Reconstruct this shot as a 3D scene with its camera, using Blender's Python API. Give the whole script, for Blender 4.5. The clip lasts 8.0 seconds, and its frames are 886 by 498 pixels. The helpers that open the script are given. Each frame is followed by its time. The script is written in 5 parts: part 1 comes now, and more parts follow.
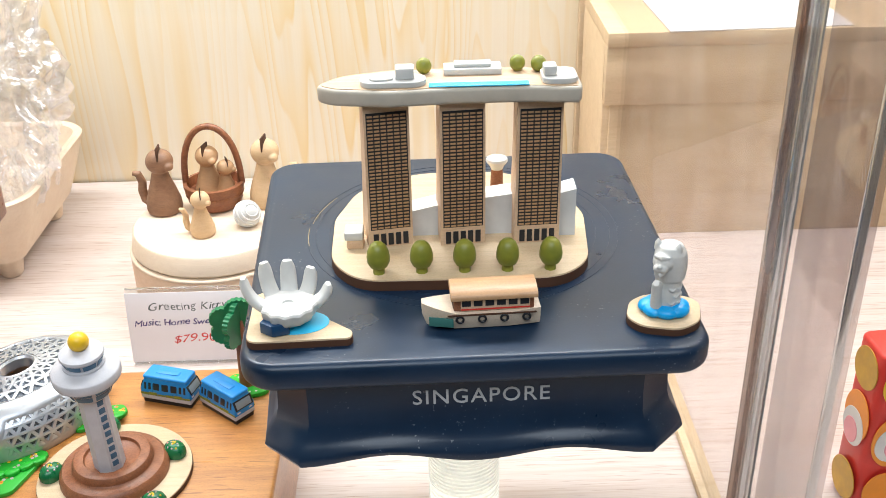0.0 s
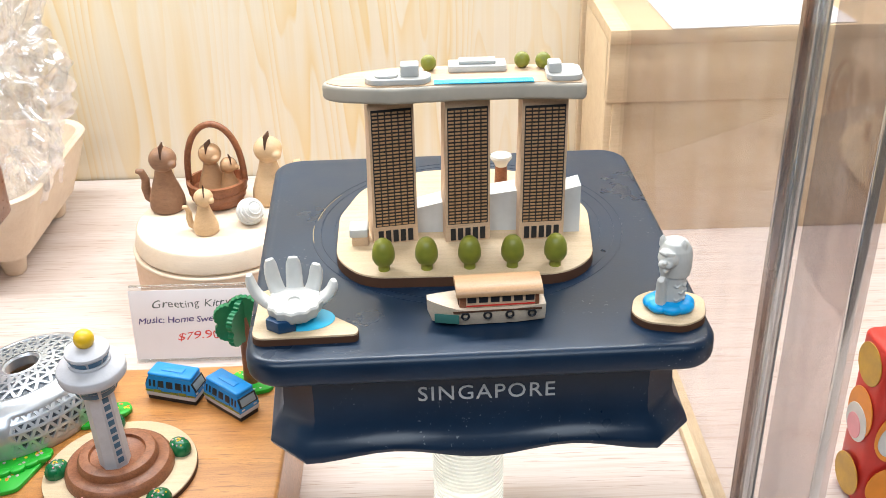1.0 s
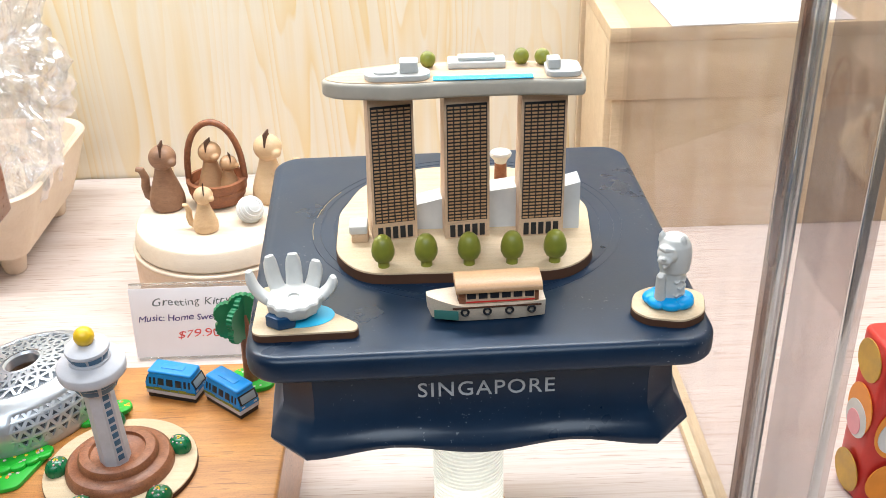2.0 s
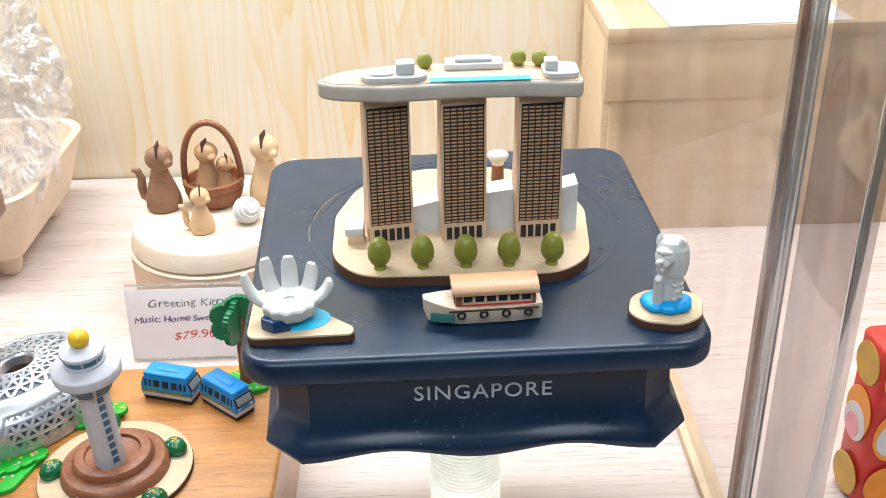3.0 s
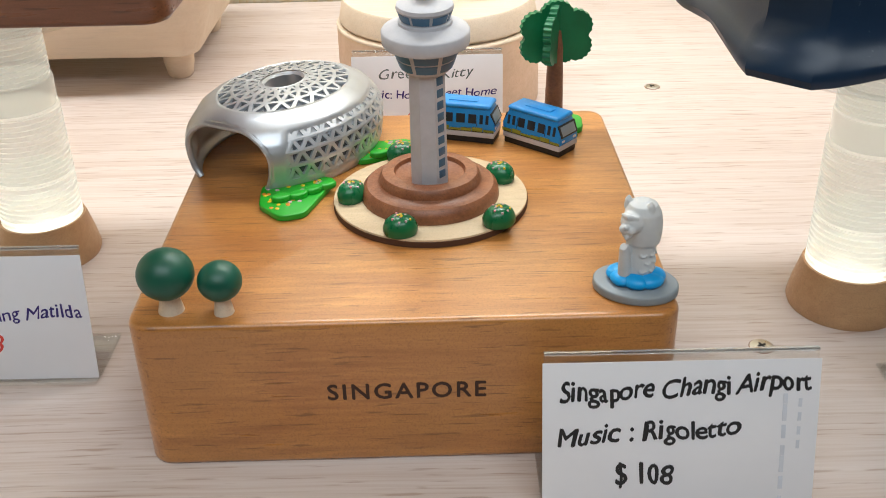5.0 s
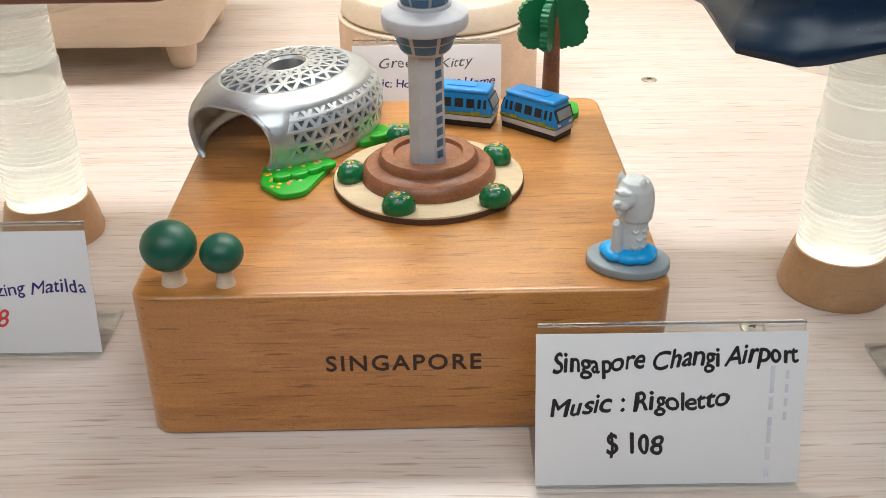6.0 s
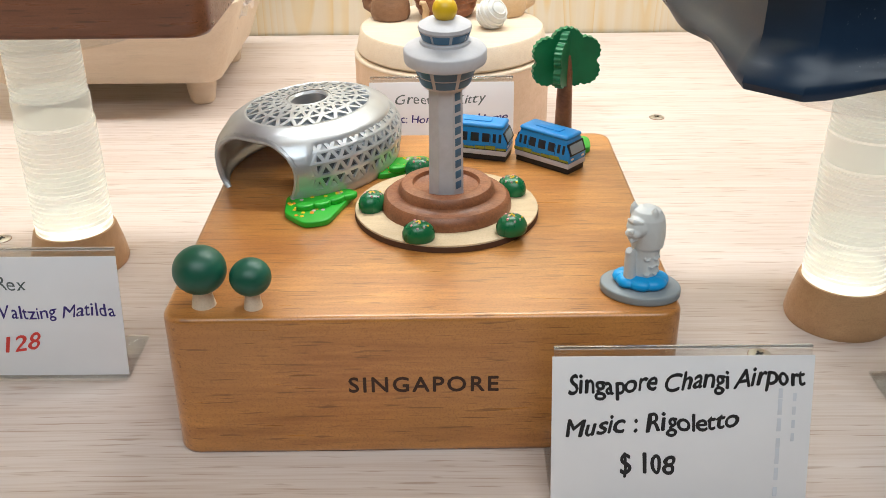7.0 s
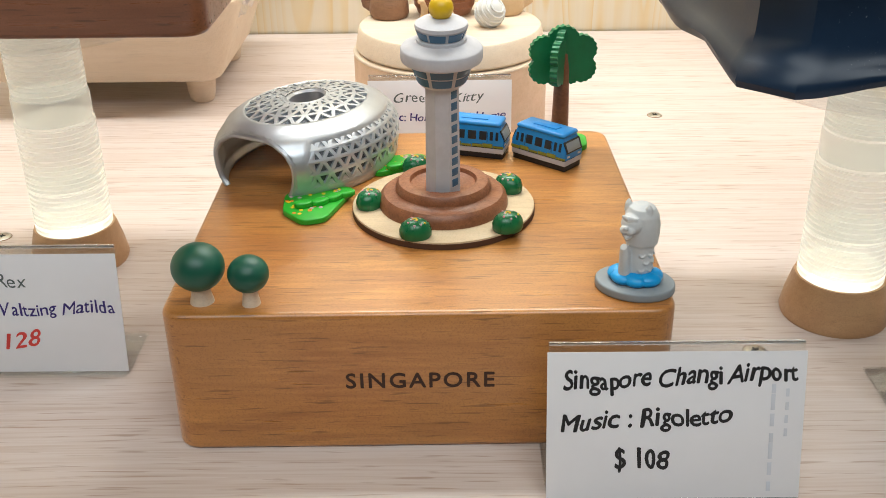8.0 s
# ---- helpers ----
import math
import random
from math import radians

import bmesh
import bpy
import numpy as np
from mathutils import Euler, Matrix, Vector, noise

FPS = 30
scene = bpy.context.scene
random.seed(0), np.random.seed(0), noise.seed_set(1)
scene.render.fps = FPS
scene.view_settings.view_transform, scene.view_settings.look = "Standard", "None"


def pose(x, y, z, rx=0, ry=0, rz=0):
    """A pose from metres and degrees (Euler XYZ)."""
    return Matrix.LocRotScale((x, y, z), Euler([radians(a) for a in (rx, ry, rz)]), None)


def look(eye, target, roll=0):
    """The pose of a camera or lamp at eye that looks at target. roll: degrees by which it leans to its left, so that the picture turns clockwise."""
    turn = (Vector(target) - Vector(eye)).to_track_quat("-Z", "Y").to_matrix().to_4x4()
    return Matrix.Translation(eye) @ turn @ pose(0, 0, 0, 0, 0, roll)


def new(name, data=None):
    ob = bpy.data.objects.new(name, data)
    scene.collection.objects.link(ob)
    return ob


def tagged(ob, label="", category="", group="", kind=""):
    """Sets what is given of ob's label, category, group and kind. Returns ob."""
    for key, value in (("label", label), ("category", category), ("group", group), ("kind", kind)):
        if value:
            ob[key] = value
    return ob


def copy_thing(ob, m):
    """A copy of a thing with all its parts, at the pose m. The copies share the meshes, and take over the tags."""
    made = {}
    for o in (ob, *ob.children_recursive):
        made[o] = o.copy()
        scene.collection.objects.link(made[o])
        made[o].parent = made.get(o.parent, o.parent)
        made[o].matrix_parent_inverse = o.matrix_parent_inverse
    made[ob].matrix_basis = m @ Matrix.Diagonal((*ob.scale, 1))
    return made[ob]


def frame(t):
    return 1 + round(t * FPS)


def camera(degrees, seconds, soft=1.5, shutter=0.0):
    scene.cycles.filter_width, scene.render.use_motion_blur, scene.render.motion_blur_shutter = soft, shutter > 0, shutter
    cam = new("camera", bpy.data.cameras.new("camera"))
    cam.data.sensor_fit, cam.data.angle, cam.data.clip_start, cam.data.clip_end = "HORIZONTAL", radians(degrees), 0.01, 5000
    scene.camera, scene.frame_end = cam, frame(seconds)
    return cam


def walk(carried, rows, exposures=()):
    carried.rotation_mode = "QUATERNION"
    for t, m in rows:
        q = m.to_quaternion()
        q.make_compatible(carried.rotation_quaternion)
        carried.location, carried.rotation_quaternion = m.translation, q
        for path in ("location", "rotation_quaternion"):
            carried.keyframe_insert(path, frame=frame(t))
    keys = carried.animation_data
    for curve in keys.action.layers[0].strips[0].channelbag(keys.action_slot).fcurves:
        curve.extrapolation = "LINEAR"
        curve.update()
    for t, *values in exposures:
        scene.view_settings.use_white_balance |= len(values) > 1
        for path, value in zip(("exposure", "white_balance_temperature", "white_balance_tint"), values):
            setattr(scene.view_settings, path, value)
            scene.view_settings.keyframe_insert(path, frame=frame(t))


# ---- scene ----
import functools

cam = camera(47.1, 8.0, soft=0.6, shutter=0.2)
PATH = [
    (0, (0.017, 0.007, 0.423), (0.036, 1.767, -0.526), -1.3),
    (0.5, (0.014, 0.006, 0.423), (0.03, 1.765, -0.529), -1.4),
    (1, (0.015, 0.006, 0.423), (0.033, 1.765, -0.53), -1.4),
    (1.5, (0.015, 0.005, 0.422), (0.032, 1.763, -0.531), -1.5),
    (3, (0.016, 0.008, 0.422), (0.037, 1.765, -0.533), -1.4),
    (3.5, (-0.003, 0.017, 0.41), (0.012, 1.769, -0.554), -0.8),
    (3.6, (-0.016, 0.02, 0.401), (-0.008, 1.767, -0.573), -0.6),
    (3.7, (-0.034, 0.019, 0.387), (-0.026, 1.764, -0.59), -0.4),
    (3.8, (-0.049, 0.022, 0.373), (-0.057, 1.761, -0.615), -0.5),
    (3.9, (-0.072, 0.026, 0.36), (-0.066, 1.759, -0.639), -0.2),
    (4, (-0.088, 0.029, 0.347), (-0.096, 1.763, -0.65), -0.4),
    (4.1, (-0.107, 0.038, 0.335), (-0.108, 1.766, -0.672), -0.2),
    (4.2, (-0.12, 0.045, 0.322), (-0.122, 1.775, -0.682), -0.5),
    (4.3, (-0.126, 0.053, 0.31), (-0.137, 1.783, -0.695), -0.9),
    (4.4, (-0.131, 0.063, 0.298), (-0.146, 1.785, -0.719), -1.2),
    (4.5, (-0.136, 0.067, 0.282), (-0.148, 1.797, -0.722), -1.4),
    (4.7, (-0.14, 0.068, 0.262), (-0.149, 1.799, -0.74), -1.5),
    (5, (-0.15, 0.052, 0.253), (-0.156, 1.793, -0.731), -1.3),
    (5.2, (-0.15, 0.046, 0.249), (-0.154, 1.788, -0.733), -1.4),
    (6.3, (-0.149, 0.036, 0.248), (-0.154, 1.785, -0.72), -0.6),
    (6.5, (-0.15, 0.032, 0.251), (-0.155, 1.795, -0.692), -0.5),
    (7, (-0.155, 0.024, 0.251), (-0.167, 1.806, -0.658), -0.6),
    (7.5, (-0.152, 0.024, 0.249), (-0.166, 1.806, -0.658), -0.9),
    (8, (-0.153, 0.021, 0.252), (-0.168, 1.801, -0.66), -0.7),
]
walk(cam, [(t, look(eye, target, roll)) for t, eye, target, roll in PATH],
     exposures=[(0, 0.26, 5900, 5), (3.5, 0.26, 5700, 4), (4.5, -0.04, 5950, 3), (5.2, 0.0, 6100, 4), (6.4, 0.06, 6100, 3), (8, 0.04, 6250, 3)])

# ---- light ----
world = bpy.data.worlds.new("shop_air")
scene.world = world
world.use_nodes = True
world.node_tree.nodes["Background"].inputs[0].default_value = (0.97, 0.98, 1.0, 1)
world.node_tree.nodes["Background"].inputs[1].default_value = 0.08


def area_lamp(name, m, sx, sy, watts, colour):
    data = bpy.data.lights.new(name, "AREA")
    data.shape, data.size, data.size_y, data.energy, data.color = "RECTANGLE", sx, sy, watts, colour
    ob = new(name, data)
    ob.matrix_world = m
    return ob


area_lamp("niche_light", look((-0.05, 0.74, 0.835), (-0.05, 0.72, 0.0)), 1.3, 0.12, 12.8, (1.0, 0.975, 0.965))
area_lamp("shop_light", look((-0.1, -0.75, 1.60), (-0.1, 0.45, 0.1)), 1.8, 0.9, 22.5, (0.97, 0.98, 1.0))


# ---- materials ----
class Nodes:
    """A node material under construction."""

    def __init__(self, name):
        self.mat = bpy.data.materials.new(name)
        self.mat.use_nodes = True
        self.tree = self.mat.node_tree
        self.bsdf = self.tree.nodes["Principled BSDF"]

    def add(self, kind, **values):
        node = self.tree.nodes.new(kind)
        for key, value in values.items():
            node.inputs[key.replace("_", " ")].default_value = value
        return node

    def link(self, a, b):
        self.tree.links.new(a, b)

    def coords(self, scale=(1, 1, 1), turn=(0, 0, 0), kind="Object"):
        tc, mp = self.add("ShaderNodeTexCoord"), self.add("ShaderNodeMapping")
        mp.inputs["Scale"].default_value = scale
        mp.inputs["Rotation"].default_value = turn
        self.link(tc.outputs[kind], mp.inputs["Vector"])
        return mp.outputs["Vector"]

    def ramp(self, source, stops):
        r = self.add("ShaderNodeValToRGB")
        while len(r.color_ramp.elements) < len(stops):
            r.color_ramp.elements.new(0.5)
        for e, (p, c) in zip(r.color_ramp.elements, stops):
            e.position, e.color = p, (*c, 1) if len(c) == 3 else c
        self.link(source, r.inputs["Fac"])
        return r.outputs["Color"]

    def noise(self, vec, scale, detail=4, rough=0.55, distort=0.0):
        n = self.add("ShaderNodeTexNoise", Scale=scale, Detail=detail, Roughness=rough, Distortion=distort)
        self.link(vec, n.inputs["Vector"])
        return n.outputs["Fac"]

    def mix(self, fac, a, b, blend="MIX"):
        m = self.tree.nodes.new("ShaderNodeMix")
        m.data_type, m.blend_type = "RGBA", blend
        for sock, v in ((m.inputs[0], fac), (m.inputs[6], a), (m.inputs[7], b)):
            if isinstance(v, bpy.types.NodeSocket):
                self.link(v, sock)
            elif isinstance(v, (int, float)):
                sock.default_value = v
            else:
                sock.default_value = (*v, 1)
        return m.outputs[2]

    def bump(self, height, strength, distance=0.0004):
        b = self.add("ShaderNodeBump", Strength=strength, Distance=distance)
        self.link(height, b.inputs["Height"])
        self.link(b.outputs["Normal"], self.bsdf.inputs["Normal"])

    def out(self, colour, rough=0.5, **more):
        if isinstance(colour, bpy.types.NodeSocket):
            self.link(colour, self.bsdf.inputs["Base Color"])
        else:
            self.bsdf.inputs["Base Color"].default_value = (*colour, 1)
        if isinstance(rough, bpy.types.NodeSocket):
            self.link(rough, self.bsdf.inputs["Roughness"])
        else:
            self.bsdf.inputs["Roughness"].default_value = rough
        for key, value in more.items():
            self.bsdf.inputs[key.replace("_", " ")].default_value = value
        return self.mat


def wood(name, light, dark, grain=(18, 260, 260), band=14.0, rough=0.5, pores=0.35, turn=(0, 0, 0), bump=0.25, mottling=0.35, specks=0.30):
    """Wood with its grain along local x: broad bands, fine streaks and short dark pores."""
    n = Nodes(name)
    v = n.coords(grain, turn)
    streak = n.noise(v, 1.0, 5, 0.6, 0.3)
    v2 = n.coords((grain[0] * 0.25, grain[1] * 0.12, grain[2] * 0.12), turn)
    bands = n.noise(v2, 1.0, 3, 0.5, 1.2)
    v3 = n.coords((grain[0] * 2.2, grain[1] * 2.0, grain[2] * 2.0), turn)
    pore = n.noise(v3, 1.0, 2, 0.5)
    mid = tuple((a + b) / 2 for a, b in zip(light, dark))
    c1 = n.ramp(streak, [(0.30, dark), (0.52, mid), (0.72, light)])
    c2 = n.ramp(bands, [(0.32, dark), (0.50, mid), (0.66, light)])
    c = n.mix(0.5, c1, c2)
    blot = n.noise(n.coords((9, 9, 9)), 2.0, 3)
    c = n.mix(n.ramp(blot, [(0.35, (0, 0, 0)), (0.75, (mottling,) * 3)]), c, tuple(v * 0.72 for v in mid))
    grit = n.noise(n.coords((1, 1, 1)), 1400, 3, 0.6)
    c = n.mix(n.ramp(grit, [(0.48, (0, 0, 0)), (0.72, (specks,) * 3)]), c, tuple(v * 0.55 for v in dark))
    dots = n.ramp(pore, [(0.60, (0, 0, 0)), (0.70, (pores,) * 3)])
    c = n.mix(dots, c, tuple(v * 0.45 for v in dark))
    n.bump(streak, bump, 0.0003)
    r = n.ramp(streak, [(0.3, (rough + 0.08,) * 3), (0.7, (rough - 0.06,) * 3)])
    return n.out(c, r)


def paint(name, colour, rough=0.45, vary=0.12, size=60.0, bump=0.06, **more):
    n = Nodes(name)
    v = n.coords()
    f = n.noise(v, size, 4, 0.6)
    g = n.noise(v, size * 8, 3, 0.6)
    c = n.mix(n.ramp(f, [(0.3, (0, 0, 0)), (0.7, (1, 1, 1))]), tuple(c * (1 - vary) for c in colour), tuple(min(1, c * (1 + vary * 0.6)) for c in colour))
    n.bump(g, bump, 0.0002)
    r = n.ramp(f, [(0.3, (rough - 0.05,) * 3), (0.7, (rough + 0.06,) * 3)])
    return n.out(c, r, **more)


def floor_laminate():
    """Pale printed oak: broad tone, thin grain lines and short brown dashes."""
    n = Nodes("pale_laminate")
    sway = n.noise(n.coords((3, 14, 1)), 1.0, 2, 0.5)
    bend = n.add("ShaderNodeVectorMath")
    bend.operation = "MULTIPLY_ADD"
    bend.inputs[1].default_value = (0.0, 0.012, 0.0)
    n.link(sway, bend.inputs[0])
    n.link(n.coords(), bend.inputs[2])

    def stretched(scale):
        mp = n.add("ShaderNodeMapping")
        mp.inputs["Scale"].default_value = scale
        n.link(bend.outputs[0], mp.inputs["Vector"])
        return mp.outputs["Vector"]

    fine = n.noise(stretched((14, 900, 1)), 1.0, 3, 0.6, 0.1)
    line = n.noise(stretched((7, 330, 1)), 1.0, 3, 0.6, 0.2)
    broad = n.noise(stretched((2.2, 60, 1)), 1.0, 4, 0.6, 0.4)
    dash = n.noise(stretched((34, 620, 1)), 1.0, 2, 0.5, 0.2)
    c = n.ramp(broad, [(0.30, (0.585, 0.492, 0.445)), (0.55, (0.640, 0.556, 0.515)), (0.75, (0.668, 0.590, 0.555))])
    c = n.mix(n.ramp(line, [(0.50, (0, 0, 0)), (0.66, (0.50,) * 3)]), c, (0.50, 0.375, 0.305))
    c = n.mix(n.ramp(fine, [(0.46, (0, 0, 0)), (0.70, (0.45,) * 3)]), c, (0.50, 0.375, 0.30))
    c = n.mix(n.ramp(dash, [(0.60, (0, 0, 0)), (0.68, (0.60,) * 3)]), c, (0.36, 0.235, 0.17))
    n.bump(fine, 0.15, 0.0002)
    return n.out(c, 0.42)


def wall_plywood():
    """Rotary-cut pine: flame figures drawn out upright, thin yellow late-wood lines."""
    n = Nodes("pine_plywood")
    warp = n.noise(n.coords((3.6, 1, 0.42)), 1.7, 3, 0.5, 0.5)
    w = n.add("ShaderNodeMath")
    w.operation = "MULTIPLY"
    w.inputs[1].default_value = 40.0
    n.link(warp, w.inputs[0])
    rings = n.add("ShaderNodeMath")
    rings.operation = "FRACT"
    n.link(w.outputs[0], rings.inputs[0])
    fine = n.noise(n.coords((340, 300, 4)), 1.0, 4, 0.6)
    c = n.ramp(rings.outputs[0], [(0.0, (0.84, 0.77, 0.62)), (0.40, (0.84, 0.76, 0.59)), (0.74, (0.83, 0.70, 0.45)), (0.92, (0.81, 0.64, 0.33)), (1.0, (0.84, 0.77, 0.62))])
    soft = n.noise(n.coords((7, 4, 1.0)), 2.2, 2)
    c = n.mix(n.ramp(soft, [(0.42, (0, 0, 0)), (0.62, (0.70,) * 3)]), c, (0.85, 0.79, 0.65))
    stripe = n.noise(n.coords((90, 90, 1.2)), 1.0, 3, 0.55, 0.3)
    c = n.mix(n.ramp(stripe, [(0.50, (0, 0, 0)), (0.68, (0.45,) * 3)]), c, (0.82, 0.67, 0.38))
    c = n.mix(n.ramp(fine, [(0.4, (0, 0, 0)), (0.75, (0.20,) * 3)]), c, (0.76, 0.65, 0.45))
    n.bump(fine, 0.1, 0.0002)
    return n.out(c, 0.55)


def dark_paint():
    """Matt navy paint with dust specks and faint worn turning tracks."""
    n = Nodes("navy_matt_paint")
    v = n.coords()
    f = n.noise(v, 22, 4, 0.6)
    g = n.noise(v, 900, 2, 0.5)
    c = n.ramp(f, [(0.3, (0.0053, 0.0168, 0.040)), (0.7, (0.0088, 0.0260, 0.059))])
    dust = n.noise(v, 620, 2, 0.5)
    patch = n.noise(v, 26, 3, 0.5)
    spots = n.mix(1.0, n.ramp(dust, [(0.67, (0, 0, 0)), (0.75, (0.45,) * 3)]), n.ramp(patch, [(0.52, (0, 0, 0)), (0.64, (1, 1, 1))]), "MULTIPLY")
    c = n.mix(spots, c, (0.35, 0.37, 0.40))
    n.bump(g, 0.10, 0.0002)
    r = n.ramp(f, [(0.3, (0.26,) * 3), (0.7, (0.38,) * 3)])
    return n.out(c, r, Specular_IOR_Level=0.40)


def acrylic(name, rough=0.03, clear=0.88, tint=(0.97, 0.98, 0.98), smear=0.05):
    """Clear sheet: mostly see-through, with a mirror share that fingermarks and scuffs break up."""
    n = Nodes(name)
    mark = n.noise(n.coords((30, 30, 8)), 1.0, 4, 0.6)
    n.out((0.92, 0.93, 0.94), n.ramp(mark, [(0.35, (rough,) * 3), (0.7, (rough + 0.06,) * 3)]), Metallic=0.0)
    gloss, air, film, both = n.add("ShaderNodeBsdfGlossy", Roughness=rough), n.add("ShaderNodeBsdfTransparent"), n.add("ShaderNodeMixShader"), n.add("ShaderNodeMixShader")
    air.inputs["Color"].default_value = (*tint, 1)
    gloss.inputs["Color"].default_value = (0.95, 0.96, 0.97, 1)
    n.link(n.ramp(mark, [(0.40, (0, 0, 0)), (0.75, (smear,) * 3)]), film.inputs[0])
    n.link(air.outputs[0], film.inputs[1])
    n.link(n.bsdf.outputs[0], film.inputs[2])
    both.inputs[0].default_value = 1 - clear
    n.link(film.outputs[0], both.inputs[1])
    n.link(gloss.outputs[0], both.inputs[2])
    n.link(both.outputs[0], n.tree.nodes["Material Output"].inputs["Surface"])
    return n.mat


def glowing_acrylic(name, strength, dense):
    """A frosted light pipe; its own emission stands in for light from the foot."""
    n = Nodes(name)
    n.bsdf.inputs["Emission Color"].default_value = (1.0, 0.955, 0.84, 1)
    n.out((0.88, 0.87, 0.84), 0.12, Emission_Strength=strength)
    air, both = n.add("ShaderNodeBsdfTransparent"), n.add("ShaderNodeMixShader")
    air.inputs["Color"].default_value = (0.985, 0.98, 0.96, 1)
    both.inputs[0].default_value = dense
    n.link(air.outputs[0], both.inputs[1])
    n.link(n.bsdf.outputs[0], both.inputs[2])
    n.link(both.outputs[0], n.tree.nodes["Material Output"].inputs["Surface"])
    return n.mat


M_FLOOR, M_WALL, M_NAVY = floor_laminate(), wall_plywood(), dark_paint()
M_ACACIA = wood("acacia_wood", (0.72, 0.330, 0.080), (0.33, 0.110, 0.022), (30, 480, 420), rough=0.33, pores=0.70, bump=0.12, mottling=0.80, specks=0.40)
M_ACACIA.node_tree.nodes["Principled BSDF"].inputs["Coat Weight"].default_value = 0.65
M_ACACIA.node_tree.nodes["Principled BSDF"].inputs["Coat Roughness"].default_value = 0.30
M_WALNUT = wood("walnut_wood", (0.33, 0.132, 0.062), (0.17, 0.060, 0.028), (30, 420, 420), rough=0.30, pores=0.65, bump=0.12, specks=0.25)
M_BEECH = wood("beech_wood", (0.70, 0.52, 0.36), (0.58, 0.40, 0.25), (30, 420, 420), rough=0.5, pores=0.25, mottling=0.15)
M_MAPLE = wood("maple_wood", (0.77, 0.65, 0.51), (0.68, 0.54, 0.40), (24, 360, 360), rough=0.5, pores=0.12, mottling=0.12)
M_DRUM = wood("steamed_beech", (0.66, 0.47, 0.335), (0.55, 0.37, 0.245), (24, 360, 360), rough=0.5, pores=0.15, mottling=0.12, specks=0.1)
M_BASSWOOD = wood("basswood_ply", (0.70, 0.55, 0.36), (0.58, 0.43, 0.26), (40, 500, 500), rough=0.5, pores=0.15, mottling=0.15)
M_BURNT = paint("laser_burnt_edge", (0.085, 0.035, 0.016), 0.7)
M_CHERRY = wood("cherry_wood", (0.36, 0.140, 0.060), (0.17, 0.056, 0.023), (500, 900, 900), rough=0.42, pores=0.5, bump=0.2)
M_TAN = wood("tan_turned_wood", (0.58, 0.36, 0.19), (0.44, 0.25, 0.12), (40, 400, 400), rough=0.42, pores=0.2)
M_BROWNCAT = wood("brown_turned_wood", (0.33, 0.180, 0.100), (0.21, 0.105, 0.055), (60, 500, 500), rough=0.5)
M_PALECAT = wood("pale_turned_wood", (0.72, 0.52, 0.31), (0.58, 0.38, 0.20), (60, 500, 500), rough=0.5, pores=0.1)
M_WHITE = paint("white_paint", (0.62, 0.615, 0.59), 0.5)
M_GREYWHITE = paint("grey_white_resin", (0.60, 0.61, 0.61), 0.45)
M_TOWERGREY = paint("pale_grey_paint", (0.52, 0.515, 0.545), 0.55, size=90, bump=0.5)
M_STATEGREY = paint("slate_grey_paint", (0.26, 0.29, 0.31), 0.5)
M_ROOFGREY = paint("roof_grey_paint", (0.49, 0.445, 0.37), 0.5)
M_BLUE = paint("sky_blue_paint", (0.012, 0.33, 0.74), 0.35)
M_TRAINBLUE = paint("train_blue_paint", (0.020, 0.235, 0.60), 0.38)
M_WATER = paint("water_blue_paint", (0.06, 0.50, 0.78), 0.35)
M_NAVYBLUE = paint("ink_blue_paint", (0.010, 0.055, 0.14), 0.4)
M_WINBLUE = paint("window_blue_paint", (0.055, 0.14, 0.24), 0.4)
M_BLACK = paint("black_paint", (0.012, 0.012, 0.014), 0.45)
M_WINDOWBLACK = paint("dark_window_print", (0.014, 0.015, 0.019), 0.45)
M_OLIVE = paint("olive_green_lacquer", (0.245, 0.258, 0.028), 0.40, vary=0.3)
M_PINEGREEN = paint("pine_green_lacquer", (0.006, 0.085, 0.050), 0.44, vary=0.2)
M_BUSH = paint("bush_green_lacquer", (0.010, 0.14, 0.045), 0.28, vary=0.2)
M_GRASS = paint("grass_green_paint", (0.030, 0.37, 0.020), 0.38)
M_LEAF = paint("leaf_green_paint", (0.010, 0.17, 0.060), 0.4, vary=0.3)
M_YELLOW = paint("yellow_paint", (0.72, 0.46, 0.012), 0.35)
M_RED = paint("red_paint", (0.55, 0.03, 0.02), 0.4)
M_PINK = paint("pink_paint", (0.72, 0.30, 0.34), 0.4)
M_ORANGE = paint("orange_paint", (0.75, 0.26, 0.02), 0.4)
M_PALEPINK = paint("pale_pink_paint", (0.50, 0.365, 0.385), 0.42)
M_SILVER = paint("silver_paint", (0.52, 0.545, 0.58), 0.34, Metallic=0.62)
# same silver, darkened in colour to deepen the shade inside the recesses
M_SILVERSHADE = paint("shaded_silver_recess", (0.095, 0.105, 0.12), 0.5, Metallic=0.5)
M_DINO = paint("ochre_yellow_lacquer", (0.50, 0.29, 0.025), 0.4, vary=0.25)
M_LIME = paint("lime_green_paint", (0.30, 0.42, 0.045), 0.4, vary=0.15)
M_STEEL = paint("steel", (0.62, 0.61, 0.58), 0.3, Metallic=1.0)
M_PAPER = paint("white_card", (0.76, 0.75, 0.775), 0.7, vary=0.04, size=20)
M_INKBLACK = paint("black_marker_ink", (0.012, 0.012, 0.014), 0.4)
M_INKVIOLET = paint("violet_pen_ink", (0.035, 0.02, 0.16), 0.5)
M_INKRED = paint("red_pen_ink", (0.62, 0.05, 0.04), 0.5)
M_INKGREY = paint("grey_green_pen_ink", (0.10, 0.12, 0.12), 0.5)
